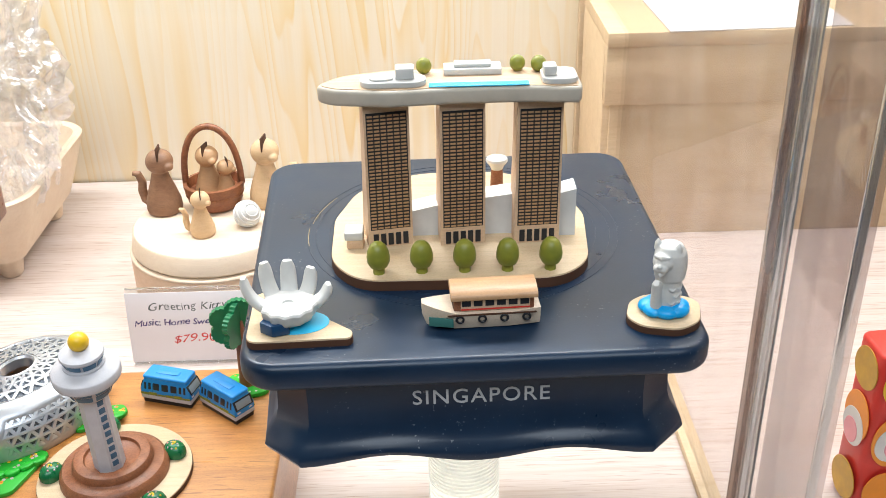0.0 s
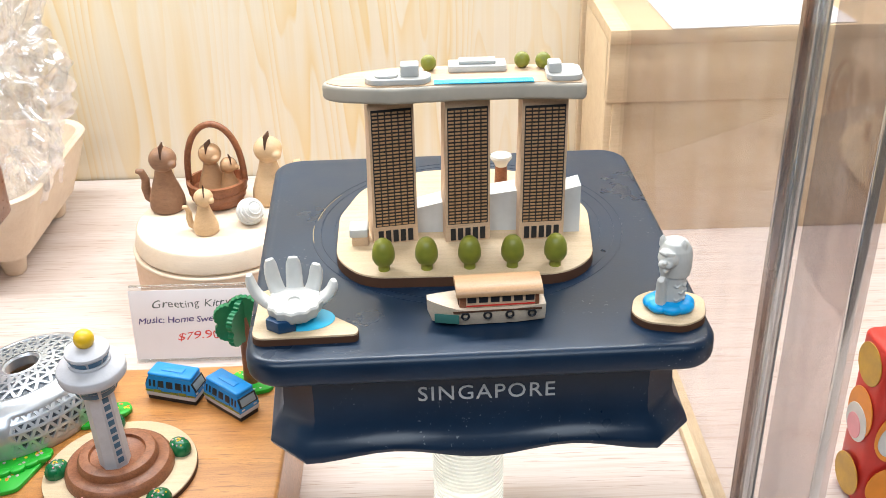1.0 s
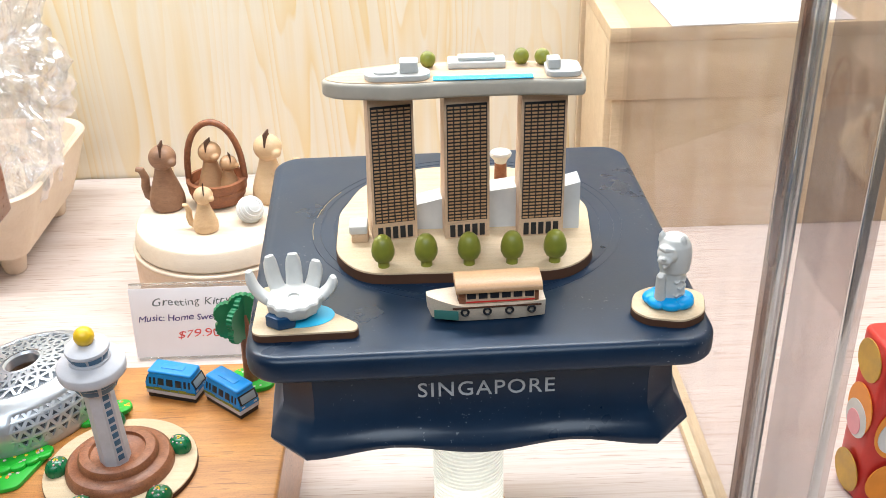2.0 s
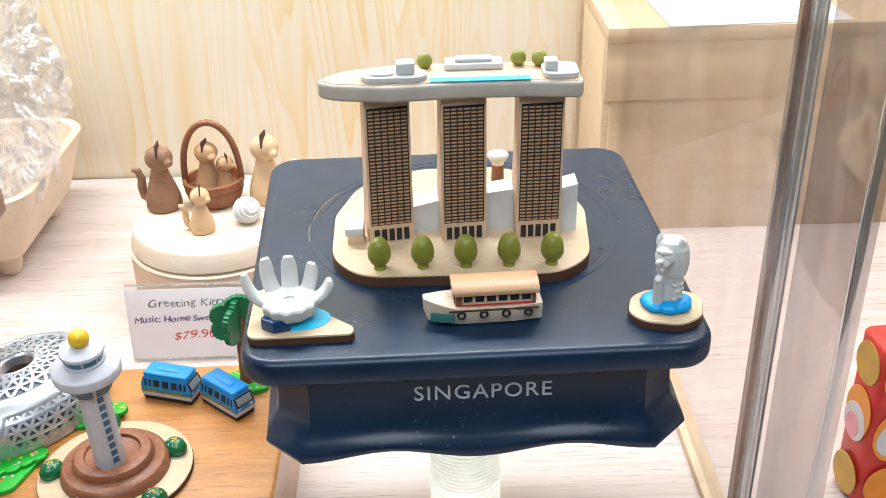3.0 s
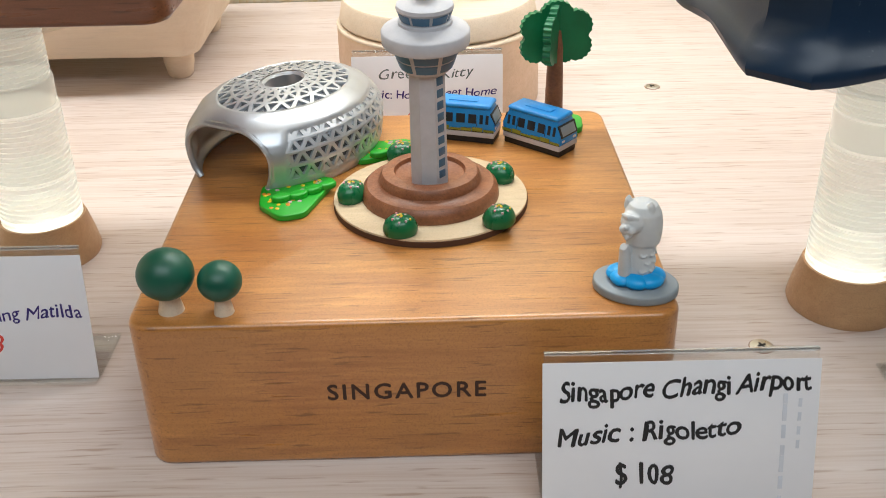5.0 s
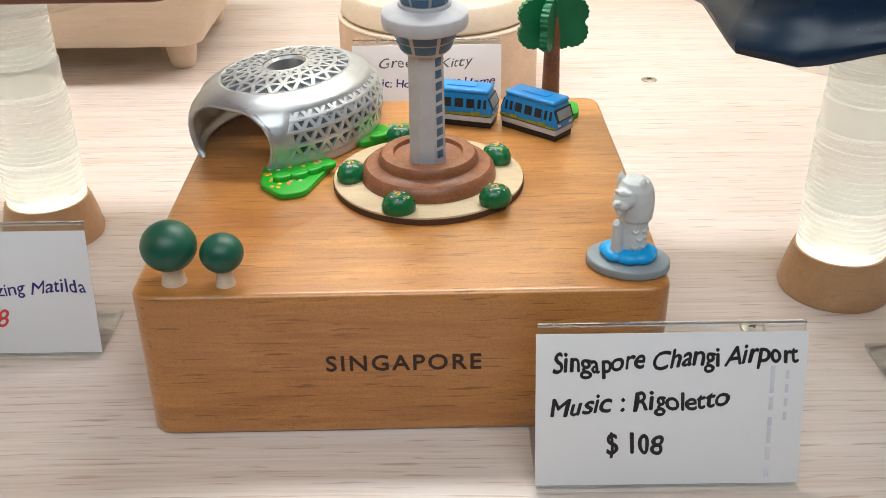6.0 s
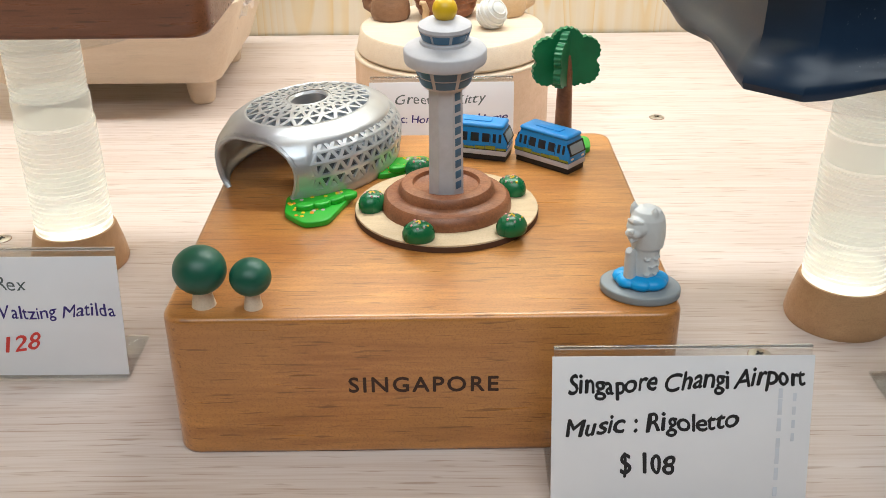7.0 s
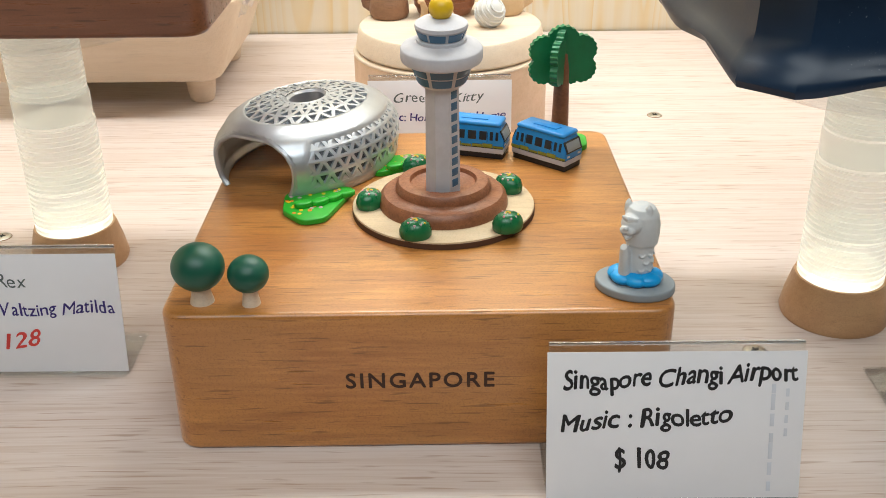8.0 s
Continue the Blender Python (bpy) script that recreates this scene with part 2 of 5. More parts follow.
M_INKFAINT = paint("faint_show_through_ink", (0.60, 0.615, 0.67), 0.7)
M_ENGRAVED = paint("engraved_burnt_wood", (0.045, 0.018, 0.010), 0.7)
M_TEAL = paint("teal_print", (0.06, 0.19, 0.16), 0.45)
M_BRASS = paint("brass_scratch", (0.42, 0.31, 0.14), 0.4)
M_SILVERTEXT = paint("silver_print", (0.50, 0.52, 0.54), 0.45)
M_ACRYLIC = acrylic("clear_acrylic")
M_PANEL = acrylic("scuffed_clear_acrylic", 0.03, 0.92, (0.92, 0.905, 0.90), 0.09)
M_OUTER = acrylic("greyed_clear_acrylic", 0.05, 0.90, (0.80, 0.77, 0.77), 0.12)
M_EDGE = acrylic("cut_acrylic_edge", 0.10, 0.55, (0.72, 0.74, 0.75), 0.4)
# brown tint that draws the reflection along the acrylic corner
M_BROWNREFLECTION = acrylic("brown_reflection_strip", 0.12, 0.80, (0.42, 0.31, 0.24), 0.3)
M_FILM = acrylic("clear_plastic_film", 0.15, 0.77, (0.975, 0.97, 0.98), 0.34)
# emission steps up towards the foot in place of LED light carried by the tube
M_TUBE, M_TUBEFOOT = glowing_acrylic("frosted_acrylic_glow", 0.27, 0.42), glowing_acrylic("acrylic_foot_glow", 0.46, 0.70)
M_TUBEMID = glowing_acrylic("acrylic_middle_glow", 0.30, 0.50)
M_LED = Nodes("led_disc")
M_LED.bsdf.inputs["Emission Color"].default_value = (1.0, 0.95, 0.72, 1)
M_LED = M_LED.out((0.8, 0.8, 0.7), 0.5, Emission_Strength=7.0)


# ---- building helpers ----
def finish(name, bm, material, smooth=True):
    me = bpy.data.meshes.new(name)
    bmesh.ops.recalc_face_normals(bm, faces=bm.faces)
    bm.to_mesh(me)
    bm.free()
    for m in material if isinstance(material, (list, tuple)) else (material,):
        me.materials.append(m)
    if smooth:
        me.shade_smooth()
        me.set_sharp_from_angle(angle=radians(38))
    return new(name, me)


def part(name, bm, material, parent, label="", at=None, smooth=True):
    ob = finish(name, bm, material, smooth)
    ob.parent = parent
    if at is not None:
        ob.matrix_basis = at
    return tagged(ob, label)


def thing(name, m, label, category, group=""):
    ob = new(name)
    ob.empty_display_size = 0.01
    ob.matrix_basis = m
    return tagged(ob, label, category, group)


def blended(ob, size, rounds=3):
    """Carved pieces of one statue grown together into one skin."""
    skin = ob.modifiers.new("skin", "REMESH")
    skin.mode, skin.voxel_size, skin.use_smooth_shade = "VOXEL", size, True
    soft = ob.modifiers.new("soft", "SMOOTH")
    soft.factor, soft.iterations = 0.5, rounds
    return ob


def solid(name, bm, material, m, label, category, group="", kind="", smooth=True):
    ob = finish(name, bm, material, smooth)
    ob.matrix_basis = m
    return tagged(ob, label, category, group, kind)


def loft(rings, caps=True, closed=True):
    """Faces between rings of equal length, each a list of 3D points."""
    bm = bmesh.new()
    vs = [[bm.verts.new(p) for p in ring] for ring in rings]
    n = len(vs[0])
    for a, b in zip(vs, vs[1:]):
        for i in range(n if closed else n - 1):
            j = (i + 1) % n
            bm.faces.new((a[i], a[j], b[j], b[i]))
    if caps:
        bm.faces.new(vs[0][::-1])
        bm.faces.new(vs[-1])
    return bm


def shrink(outline, d):
    """The closed outline (anticlockwise) moved inwards by d."""
    out, n = [], len(outline)
    for i, p in enumerate(outline):
        a, b = Vector(outline[i - 1]), Vector(outline[(i + 1) % n])
        t = (b - a).normalized()
        out.append((p[0] - t.y * d, p[1] + t.x * d))
    return out


def prism(outline, z0, z1, bevel=0.0, steps=3, low=None):
    """An upright slab with a plan outline and rounded top and bottom edges."""
    low = bevel if low is None else low
    lowrings = []
    if low:
        for k in range(steps + 1):
            a = math.pi / 2 * k / steps
            lowrings.append([(x, y, z0 + low * (1 - math.cos(a))) for x, y in shrink(outline, low * (1 - math.sin(a)))])
    else:
        lowrings.append([(x, y, z0) for x, y in outline])
    top = []
    if bevel:
        for k in range(steps + 1):
            a = math.pi / 2 * k / steps
            top.append([(x, y, z1 - bevel * (1 - math.sin(a))) for x, y in shrink(outline, bevel * (1 - math.cos(a)))])
    else:
        top.append([(x, y, z1) for x, y in outline])
    return loft(lowrings + top)


def rrect(w, d, r, steps=6, cx=0.0, cy=0.0):
    pts = []
    for sx, sy, a0 in ((1, -1, -90), (1, 1, 0), (-1, 1, 90), (-1, -1, 180)):
        for k in range(steps + 1):
            a = radians(a0 + 90 * k / steps)
            pts.append((cx + sx * (w / 2 - r) + r * math.cos(a), cy + sy * (d / 2 - r) + r * math.sin(a)))
    return pts


def ellipse(a, b, n=40, cx=0.0, cy=0.0):
    return [(cx + a * math.cos(2 * math.pi * k / n), cy + b * math.sin(2 * math.pi * k / n)) for k in range(n)]


def rounded(poly, r, steps=5):
    """A polygon (anticlockwise) with rounded corners."""
    out, n = [], len(poly)
    for i in range(n):
        p, a, b = Vector(poly[i]), Vector(poly[i - 1]), Vector(poly[(i + 1) % n])
        u, v = (a - p).normalized(), (b - p).normalized()
        ang = u.angle(v)
        t = min(r / math.tan(ang / 2), (a - p).length * 0.48, (b - p).length * 0.48)
        s, e = p + u * t, p + v * t
        for k in range(steps + 1):
            q = k / steps
            out.append(tuple((1 - q) ** 2 * s + 2 * q * (1 - q) * p + q * q * e))
    return out


def lathe(profile, n=40):
    """A turned body from (radius, height) pairs, from bottom to top."""
    return loft([[(max(r, 1e-5) * math.cos(2 * math.pi * k / n), max(r, 1e-5) * math.sin(2 * math.pi * k / n), z) for k in range(n)] for r, z in profile])


def ball_profile(r, z, squash=1.0, n=12, start=-90, end=90):
    return [(r * math.cos(radians(start + (end - start) * k / n)), z + r * squash * math.sin(radians(start + (end - start) * k / n))) for k in range(n + 1)]


def tube(points, radii, n=10):
    """A round bar along points."""
    pts = [Vector(p) for p in points]
    rings, side = [], None
    for i, p in enumerate(pts):
        t = (pts[min(i + 1, len(pts) - 1)] - pts[max(i - 1, 0)]).normalized()
        side = (Vector((0.37, 0.61, 0.70)) if side is None else side)
        side = (side - t * side.dot(t)).normalized()
        up = t.cross(side)
        r = radii[i] if isinstance(radii, (list, tuple)) else radii
        rings.append([tuple(p + (side * math.cos(2 * math.pi * k / n) + up * math.sin(2 * math.pi * k / n)) * r) for k in range(n)])
    return loft(rings)


def block(w, d, h, b=0.0004, cx=0.0, cy=0.0, z=0.0, r=None):
    return prism(rrect(w, d, r or b * 1.5, 2, cx, cy), z, z + h, b, 2)


def join(*bms):
    out = bmesh.new()
    for b in bms:
        me = bpy.data.meshes.new("tmp")
        b.to_mesh(me)
        out.from_mesh(me)
        b.free()
        bpy.data.meshes.remove(me)
    return out


def moved(bm, m):
    bmesh.ops.transform(bm, matrix=m, verts=bm.verts)
    return bm


def thickened(bm, d, lift=0.00001):
    """Flat lettering with its strokes widened by d."""
    copies = [moved(bm.copy(), Matrix.Translation((d * dx, d * dy, lift * n))) for n, (dx, dy) in enumerate(((-1, 0), (1, 0), (0, 1), (0, -1)), 1)]
    return join(bm, *copies)


def lettering(body, size, depth, shear=0.0, align="LEFT", bold=0.0, spacing=1.0):
    """Text as a mesh in the xy plane, its baseline on x."""
    cu = bpy.data.curves.new("lettering", "FONT")
    cu.body, cu.size, cu.extrude, cu.shear, cu.align_x, cu.offset, cu.space_character = body, size, depth, shear, align, bold, spacing
    cu.resolution_u = 3
    tmp = bpy.data.objects.new("lettering", cu)
    scene.collection.objects.link(tmp)
    bpy.context.view_layer.update()
    me = bpy.data.meshes.new_from_object(tmp.evaluated_get(bpy.context.evaluated_depsgraph_get()))
    bm = bmesh.new()
    bm.from_mesh(me)
    bpy.data.objects.remove(tmp)
    bpy.data.curves.remove(cu)
    bpy.data.meshes.remove(me)
    return bm


# ---- the niche and the shop round it ----
def slab(name, x0, x1, y0, y1, z0, z1, material):
    bm = block(x1 - x0, y1 - y0, z1 - z0, 0.0006)
    return solid(name, bm, material, pose((x0 + x1) / 2, (y0 + y1) / 2, z0), "", "", kind="structure")


tagged(slab("floor", -0.95, 0.95, 0.10, 0.955, -0.022, 0.0, M_FLOOR), "pale pinkish wood-grain laminate display shelf", "shelf floor")
tagged(slab("wall_north", -0.95, 0.95, 0.957, 0.975, -0.022, 0.86, M_WALL), "pale yellow pine plywood back wall with flame grain", "wall")
tagged(slab("wall_west", -0.97, -0.952, 0.10, 0.955, -0.022, 0.86, M_WALL), "pale pine plywood side wall of the display niche", "wall")
tagged(slab("wall_east", 0.952, 0.97, 0.10, 0.955, -0.022, 0.86, M_WALL), "pale pine plywood side wall of the display niche", "wall")
tagged(slab("ceiling", -0.97, 0.97, 0.10, 0.975, 0.862, 0.88, M_WALL), "pale pine plywood top of the display niche", "ceiling")
M_SHOPWALL = paint("shop_wall_paint", (0.62, 0.58, 0.53), 0.7, size=4)
M_SHOPFLOOR = paint("shop_floor_vinyl", (0.30, 0.25, 0.21), 0.5, size=6)
tagged(slab("shop_floor", -2.6, 2.6, -2.6, 1.2, -0.95, -0.93, M_SHOPFLOOR), "plain brown shop floor", "floor")
tagged(slab("shop_wall_south", -2.6, 2.6, -2.64, -2.6, -0.93, 2.0, M_SHOPWALL), "plain shop wall", "wall")
tagged(slab("shop_wall_west", -2.64, -2.6, -2.6, 1.2, -0.93, 2.0, M_SHOPWALL), "plain shop wall", "wall")
tagged(slab("shop_wall_east", 2.6, 2.64, -2.6, 1.2, -0.93, 2.0, M_SHOPWALL), "plain shop wall", "wall")
tagged(slab("shop_wall_north", -2.6, 2.6, 1.2, 1.24, -0.93, 2.0, M_SHOPWALL), "plain shop wall", "wall")
tagged(slab("shop_ceiling", -2.6, 2.6, -2.6, 1.2, 2.0, 2.04, M_SHOPWALL), "plain pale shop ceiling", "ceiling")
tagged(slab("trim", 0.171, 0.183, 0.395, 0.955, 0.0, 0.006, M_BASSWOOD), "light wooden batten on the shelf floor", "trim")
# added strip: wood colour stands in for golden light on the panel's back edge
tagged(slab("trim_upright", 0.160, 0.172, 0.945, 0.9565, 0.0, 0.64, M_BASSWOOD), "wood-coloured upright strip for the golden-lit back edge of the acrylic panel", "trim")


def acrylic_partition():
    t = thing("acrylic_partition", pose(0.177, 0.335, 0.006), "clear acrylic divider panel standing on a wooden batten", "divider panel")
    part("panel", block(0.003, 0.612, 0.62, 0.0004, 0, 0.3130), M_PANEL, t)
    part("outer_sheet", block(0.003, 0.066, 0.62, 0.0004, 0.0040, 0.0380), M_OUTER, t, "second scuffed acrylic sheet")
    part("front_edge", block(0.0034, 0.0030, 0.62, 0.0003, 0, 0.0050), M_EDGE, t, "cut edge of the acrylic panel")
    part("edge_post", prism(rrect(0.0058, 0.0100, 0.0026, 4, -0.0010, 0.0800), 0.0, 0.62, 0.0006), M_EDGE, t, "thick clear acrylic edge post")
    # grey and brown strips stand in for reflections in the thick acrylic joint
    part("edge_line", block(0.0010, 0.0020, 0.62, 0.0002, 0.0024, 0.0780), M_STATEGREY, t, "grey strip painted as a dark reflection in the glued post")
    part("glue_seam", block(0.0034, 0.0050, 0.62, 0.0003, -0.0062, 0.0800), M_BROWNREFLECTION, t, "brown strip painted as a reflection beside the post")
    return t


acrylic_partition()


def screw(m):
    t = thing("screw", m, "flat steel cross-head screw sunk in the shelf", "screw", "shelf screws")
    part("head", lathe([(0.0036, -0.001), (0.0050, 0.0002), (0.0050, 0.0005), (0.0044, 0.0008)], 24), M_STEEL, t)
    part("cross_slot", join(block(0.0038, 0.0008, 0.0004, 0.00005, z=0.0007), block(0.0008, 0.0038, 0.0004, 0.00005, z=0.0007)), M_BLACK, t)
    part("rim", lathe([(0.0054, 0.0), (0.0054, 0.0002), (0.0050, 0.0002)], 24), M_BROWNCAT, t)
    return t


s0 = screw(pose(-0.016, 0.409, 0, 0, 0, 20))
copy_thing(s0, pose(-0.004, 0.723, 0, 0, 0, 50))
copy_thing(s0, pose(-0.405, 0.532, 0, 0, 0, 10))


# ---- lit acrylic stands ----
def ripple(r0, r1, z0, z1, pitch=0.0025):
    out, n = [], max(2, int((z1 - z0) / pitch))
    for k in range(n):
        a = k / n
        z, r = z0 + (z1 - z0) * a, r0 + (r1 - r0) * a
        out += [(r, z), (r, z + pitch * 0.62), (r - 0.0008, z + pitch * 0.74), (r - 0.0008, z + pitch * 0.90)]
    return out + [(r1, z1)]


def light_stand(m, top):
    t = thing("light_stand", m, "stacked clear ribbed acrylic light stand on a turned wooden foot", "display stand", "lit display stands")
    part("wooden_foot", lathe([(0.0245, 0.0), (0.0252, 0.002), (0.0238, 0.010), (0.0212, 0.020), (0.0206, 0.0215), (0.0190, 0.0215), (0.0190, 0.012)]), M_TAN, t, "turned tan wooden ring foot")
    part("led_disc", lathe([(0.0150, 0.012), (0.0150, 0.014)]), M_LED, t, "lit white LED disc")
    z0, r = 0.0145, 0.0196
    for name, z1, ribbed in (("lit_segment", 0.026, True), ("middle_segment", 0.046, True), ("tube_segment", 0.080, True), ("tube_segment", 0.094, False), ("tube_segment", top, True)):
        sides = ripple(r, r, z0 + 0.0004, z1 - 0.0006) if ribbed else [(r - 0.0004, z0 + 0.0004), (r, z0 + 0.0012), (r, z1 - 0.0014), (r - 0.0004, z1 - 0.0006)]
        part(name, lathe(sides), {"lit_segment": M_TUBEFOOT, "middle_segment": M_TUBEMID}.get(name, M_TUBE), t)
        z0, r = z1, r - 0.0006 if z1 > 0.05 else r
    part("top_plate", lathe([(0.0610, top - 0.0210), (0.0615, top - 0.0195), (0.0610, top - 0.0180)], 64), M_ACRYLIC, t, "round clear acrylic plate")
    return t


light_stand(pose(0.0305, 0.443, 0), 0.1400)
light_stand(pose(-0.3515, 0.505, 0), 0.1495)


# ---- navy music box ----
NAVY = pose(0.0316, 0.4335, 0.0, 0, 0, 1.4)
NAVY_TOP = 0.198


def skirt_ring(hx, hy, cut, z, wave):
    pts = []
    for ux, uy, half, off in ((1, 0, hx, hy), (0, 1, hy, hx), (-1, 0, hx, hy), (0, -1, hy, hx)):
        nx, ny = uy, -ux
        for k in range(21):
            s = -1 + 2 * k / 20
            dz = wave * (0.5 - 0.5 * math.cos(2 * math.pi * abs(s)))
            a = s * (half - cut)
            pts.append((ux * a + nx * off, uy * a + ny * off, z + dz))
    return pts


def splayed(bm):
    """The box grows a little wider on one side towards its back."""
    for v in bm.verts:
        v.co.x -= (0.0012 + 0.0062 * (v.co.y + 0.1) / 0.2) * (0.5 - v.co.x / 0.187)
    return bm


def navy_box():
    t = thing("music_box", NAVY, "matt navy painted wooden music box with curved skirt", "music box")
    part("top", splayed(prism(rrect(0.187, 0.201, 0.015, 8), 0.1858, NAVY_TOP, 0.0035, 4)), M_NAVY, t)
    rings = []
    for z, o, w in ((0.1862, -0.0108, 0), (0.180, -0.0114, 0), (0.170, -0.0116, 0), (0.161, -0.0112, 0.0), (0.1560, -0.0100, 0.0006), (0.1522, -0.0078, 0.0016), (0.1488, -0.0053, 0.0034), (0.1458, -0.0046, 0.0043), (0.1432, -0.0056, 0.0047)):
        rings.append(skirt_ring(0.0935 + o, 0.1000 + o, 0.0135 + 0.2 * (o + 0.011), z, w))
    part("skirt", splayed(loft(rings[::-1])), M_NAVY, t)
    word = lettering("SINGAPORE", 0.0098, 0.00015, align="CENTER", spacing=1.12)
    part("lettering", thickened(word, 0.00003), M_SILVERTEXT, t, "silver printed word on the front", pose(0.0012, -0.0889, 0.1692, 88, 0, 0), smooth=False)
    for r in (0.0705, 0.0745, 0.0640):
        part("track_groove", tube([(r * math.cos(a / 48 * math.pi), 0.012 + r * math.sin(a / 48 * math.pi), NAVY_TOP - 0.0001) for a in range(97)], 0.00028, 5), M_NAVY, t)
    for k, (r, a0, a1) in enumerate(((0.0735, 148, 172), (0.0742, 176, 190), (0.0660, 120, 133))):
        part("scratch", tube([(r * math.cos(radians(a0 + (a1 - a0) * q / 20)), 0.012 + r * math.sin(radians(a0 + (a1 - a0) * q / 20)), NAVY_TOP) for q in range(21)], 0.00018, 5), M_BRASS, t, "fine golden scratch on the top")
    return t


navy_box()


def plate(name, outline, z, h, parent, label=""):
    """A thin plywood plate with laser-burnt edges."""
    p = part(name, prism(outline, z + 0.0006, z + h, 0.0003, 2), M_BASSWOOD, parent, label)
    part("burnt_edge", prism(shrink(outline, -0.0002), z, z + h - 0.0008, 0.0001, 1), M_BURNT, p, "dark laser-burnt edge")
    return p


def hotel():
    t = thing("hotel_model", pose(0.030, 0.445, NAVY_TOP), "wooden model of three hotel towers under a boat-shaped roof", "building model")
    island = rounded([(-0.046, -0.0575), (0.042, -0.0585), (0.056, -0.045), (0.060, 0.002), (0.049, 0.040), (0.020, 0.054), (-0.020, 0.054), (-0.050, 0.036), (-0.060, 0.002), (-0.059, -0.040)], 0.030, 6)
    plate("island_plate", island, 0.0, 0.0055, t, "pale plywood island plate")
    front, base, topz = -0.0285, 0.0055, 0.0765
    for cx, turn in ((-0.0318, 10), (0.0010, 6), (0.0345, 3)):
        rings = []
        for k in range(9):
            a = k / 8
            z = base + (topz - base) * a
            back = 0.0135 + 0.0080 * (1 - a) ** 2
            hw = 0.0102 - 0.0004 * a
            y = front + 0.0020 * (1 - a) ** 2 - 0.0010 * a
            rings.append([(cx - hw, y, z), (cx + hw, y, z), (cx + hw, y + back, z), (cx - hw, y + back, z)])
        spin = pose(cx, front, 0, 0, 0, turn) @ pose(-cx, -front, 0)
        tw = part("tower", loft(rings), M_BEECH, t, "", spin)
        sheet, bars = [], []
        for q in range(13):
            a = 0.130 + 0.800 * q / 12
            z, hw, y = base + (topz - base) * a, 0.0091 - 0.0003 * a, front + 0.0020 * (1 - a) ** 2 - 0.0010 * a
            sheet.append([(cx - hw, y - 0.0002, z), (cx + hw, y - 0.0002, z), (cx + hw, y + 0.0003, z), (cx - hw, y + 0.0003, z)])
        part("window_print", loft(sheet), M_WINDOWBLACK, tw, "black printed window sheet", smooth=False)
        for k in range(33):
            a = 0.136 + 0.790 * k / 33
            z, hw, y = base + (topz - base) * a, 0.0089 - 0.0003 * a, front + 0.0020 * (1 - a) ** 2 - 0.0010 * a
            for c in range(6):
                bars.append(block(hw / 3 * 0.80, 0.0003, 0.00086, 0.00003, cx + hw * (-5 + 2 * c) / 6, y - 0.00022, z))
        tagged(part("window_grid", join(*bars), M_TAN, tw, "rows of bare wood panes in the black print", smooth=False), kind="stuff")
        for k in range(5):
            part("ground_window", block(0.0024, 0.0006, 0.0060, 0.0001, cx - 0.0068 + 0.0034 * k, front + 0.0016, base + 0.0010), M_WINDOWBLACK, tw)
    roof = [(-0.062, -0.004), (-0.054, -0.0105), (-0.030, -0.0145), (0.0, -0.0118), (0.030, -0.0120), (0.050, -0.0145), (0.0515, -0.010), (0.051, 0.008), (0.045, 0.0125), (0.010, 0.0155), (-0.030, 0.0145), (-0.052, 0.008)]
    rf = part("roof_deck", prism(rounded(roof, 0.02, 4), 0.0728, 0.0800, 0.0016, 3), [M_ROOFGREY], t, "grey painted boat-shaped roof")
    rf.matrix_basis = pose(0, -0.0230, 0.0032)
    part("roof_top", prism(shrink(rounded(roof, 0.02, 4), 0.0016), 0.0799, 0.0803, 0.0001, 1), M_BEECH, rf, "bare wood roof surface")
    part("pool", block(0.042, 0.0050, 0.0005, 0.0001, 0.008, -0.0085, 0.0803), M_WATER, rf, "sky-blue painted pool")
    part("roof_platform", prism(rrect(0.028, 0.012, 0.0058, 6, -0.028, -0.005), 0.0803, 0.0828, 0.0004), M_WHITE, rf)
    part("roof_step", prism(rrect(0.010, 0.006, 0.0028, 5, -0.033, -0.006), 0.0828, 0.0838, 0.0003), M_WHITE, rf)
    part("roof_cabin", block(0.0078, 0.0075, 0.0048, 0.0005, -0.0230, -0.004, 0.0828), M_WHITE, rf)
    part("roof_platform", block(0.025, 0.010, 0.0028, 0.0005, 0.0060, 0.0085, 0.0803), M_WHITE, rf)
    part("roof_step", block(0.016, 0.006, 0.0016, 0.0004, 0.0060, 0.0085, 0.0831), M_WHITE, rf)
    part("roof_platform", prism(rrect(0.0150, 0.016, 0.004, 5, 0.0420, -0.003), 0.0803, 0.0828, 0.0004), M_WHITE, rf)
    part("roof_cabin", block(0.0055, 0.0070, 0.0042, 0.0005, 0.0380, -0.004, 0.0828), M_WHITE, rf)
    for x, y in ((-0.0150, 0.0080), (0.0255, 0.0090), (0.0345, 0.0075)):
        part("roof_tree", lathe(ball_profile(0.0034, 0.0800 + 0.0036, 1.05)), M_OLIVE, rf, "small olive green ball tree")
        bpy.context.scene.objects[-1].matrix_basis = pose(x, y, 0)
    wedges = ((-0.0165, 0.0125, 0.0125, 0.0155, -0.017), (0.0185, 0.0150, 0.0185, 0.0205, -0.017), (0.0490, 0.0075, 0.0215, 0.0235, -0.0205))
    for cx, w, h0, h1, y in wedges:
        prof = [[(cx - w / 2, yy, 0.0055), (cx + w / 2, yy, 0.0055), (cx + w / 2, yy, 0.0055 + h1), (cx - w / 2, yy, 0.0055 + h0)] for yy in (y, y + 0.012)]
        part("podium_block", loft(prof), M_GREYWHITE, t, "white painted sloping podium block", smooth=False)
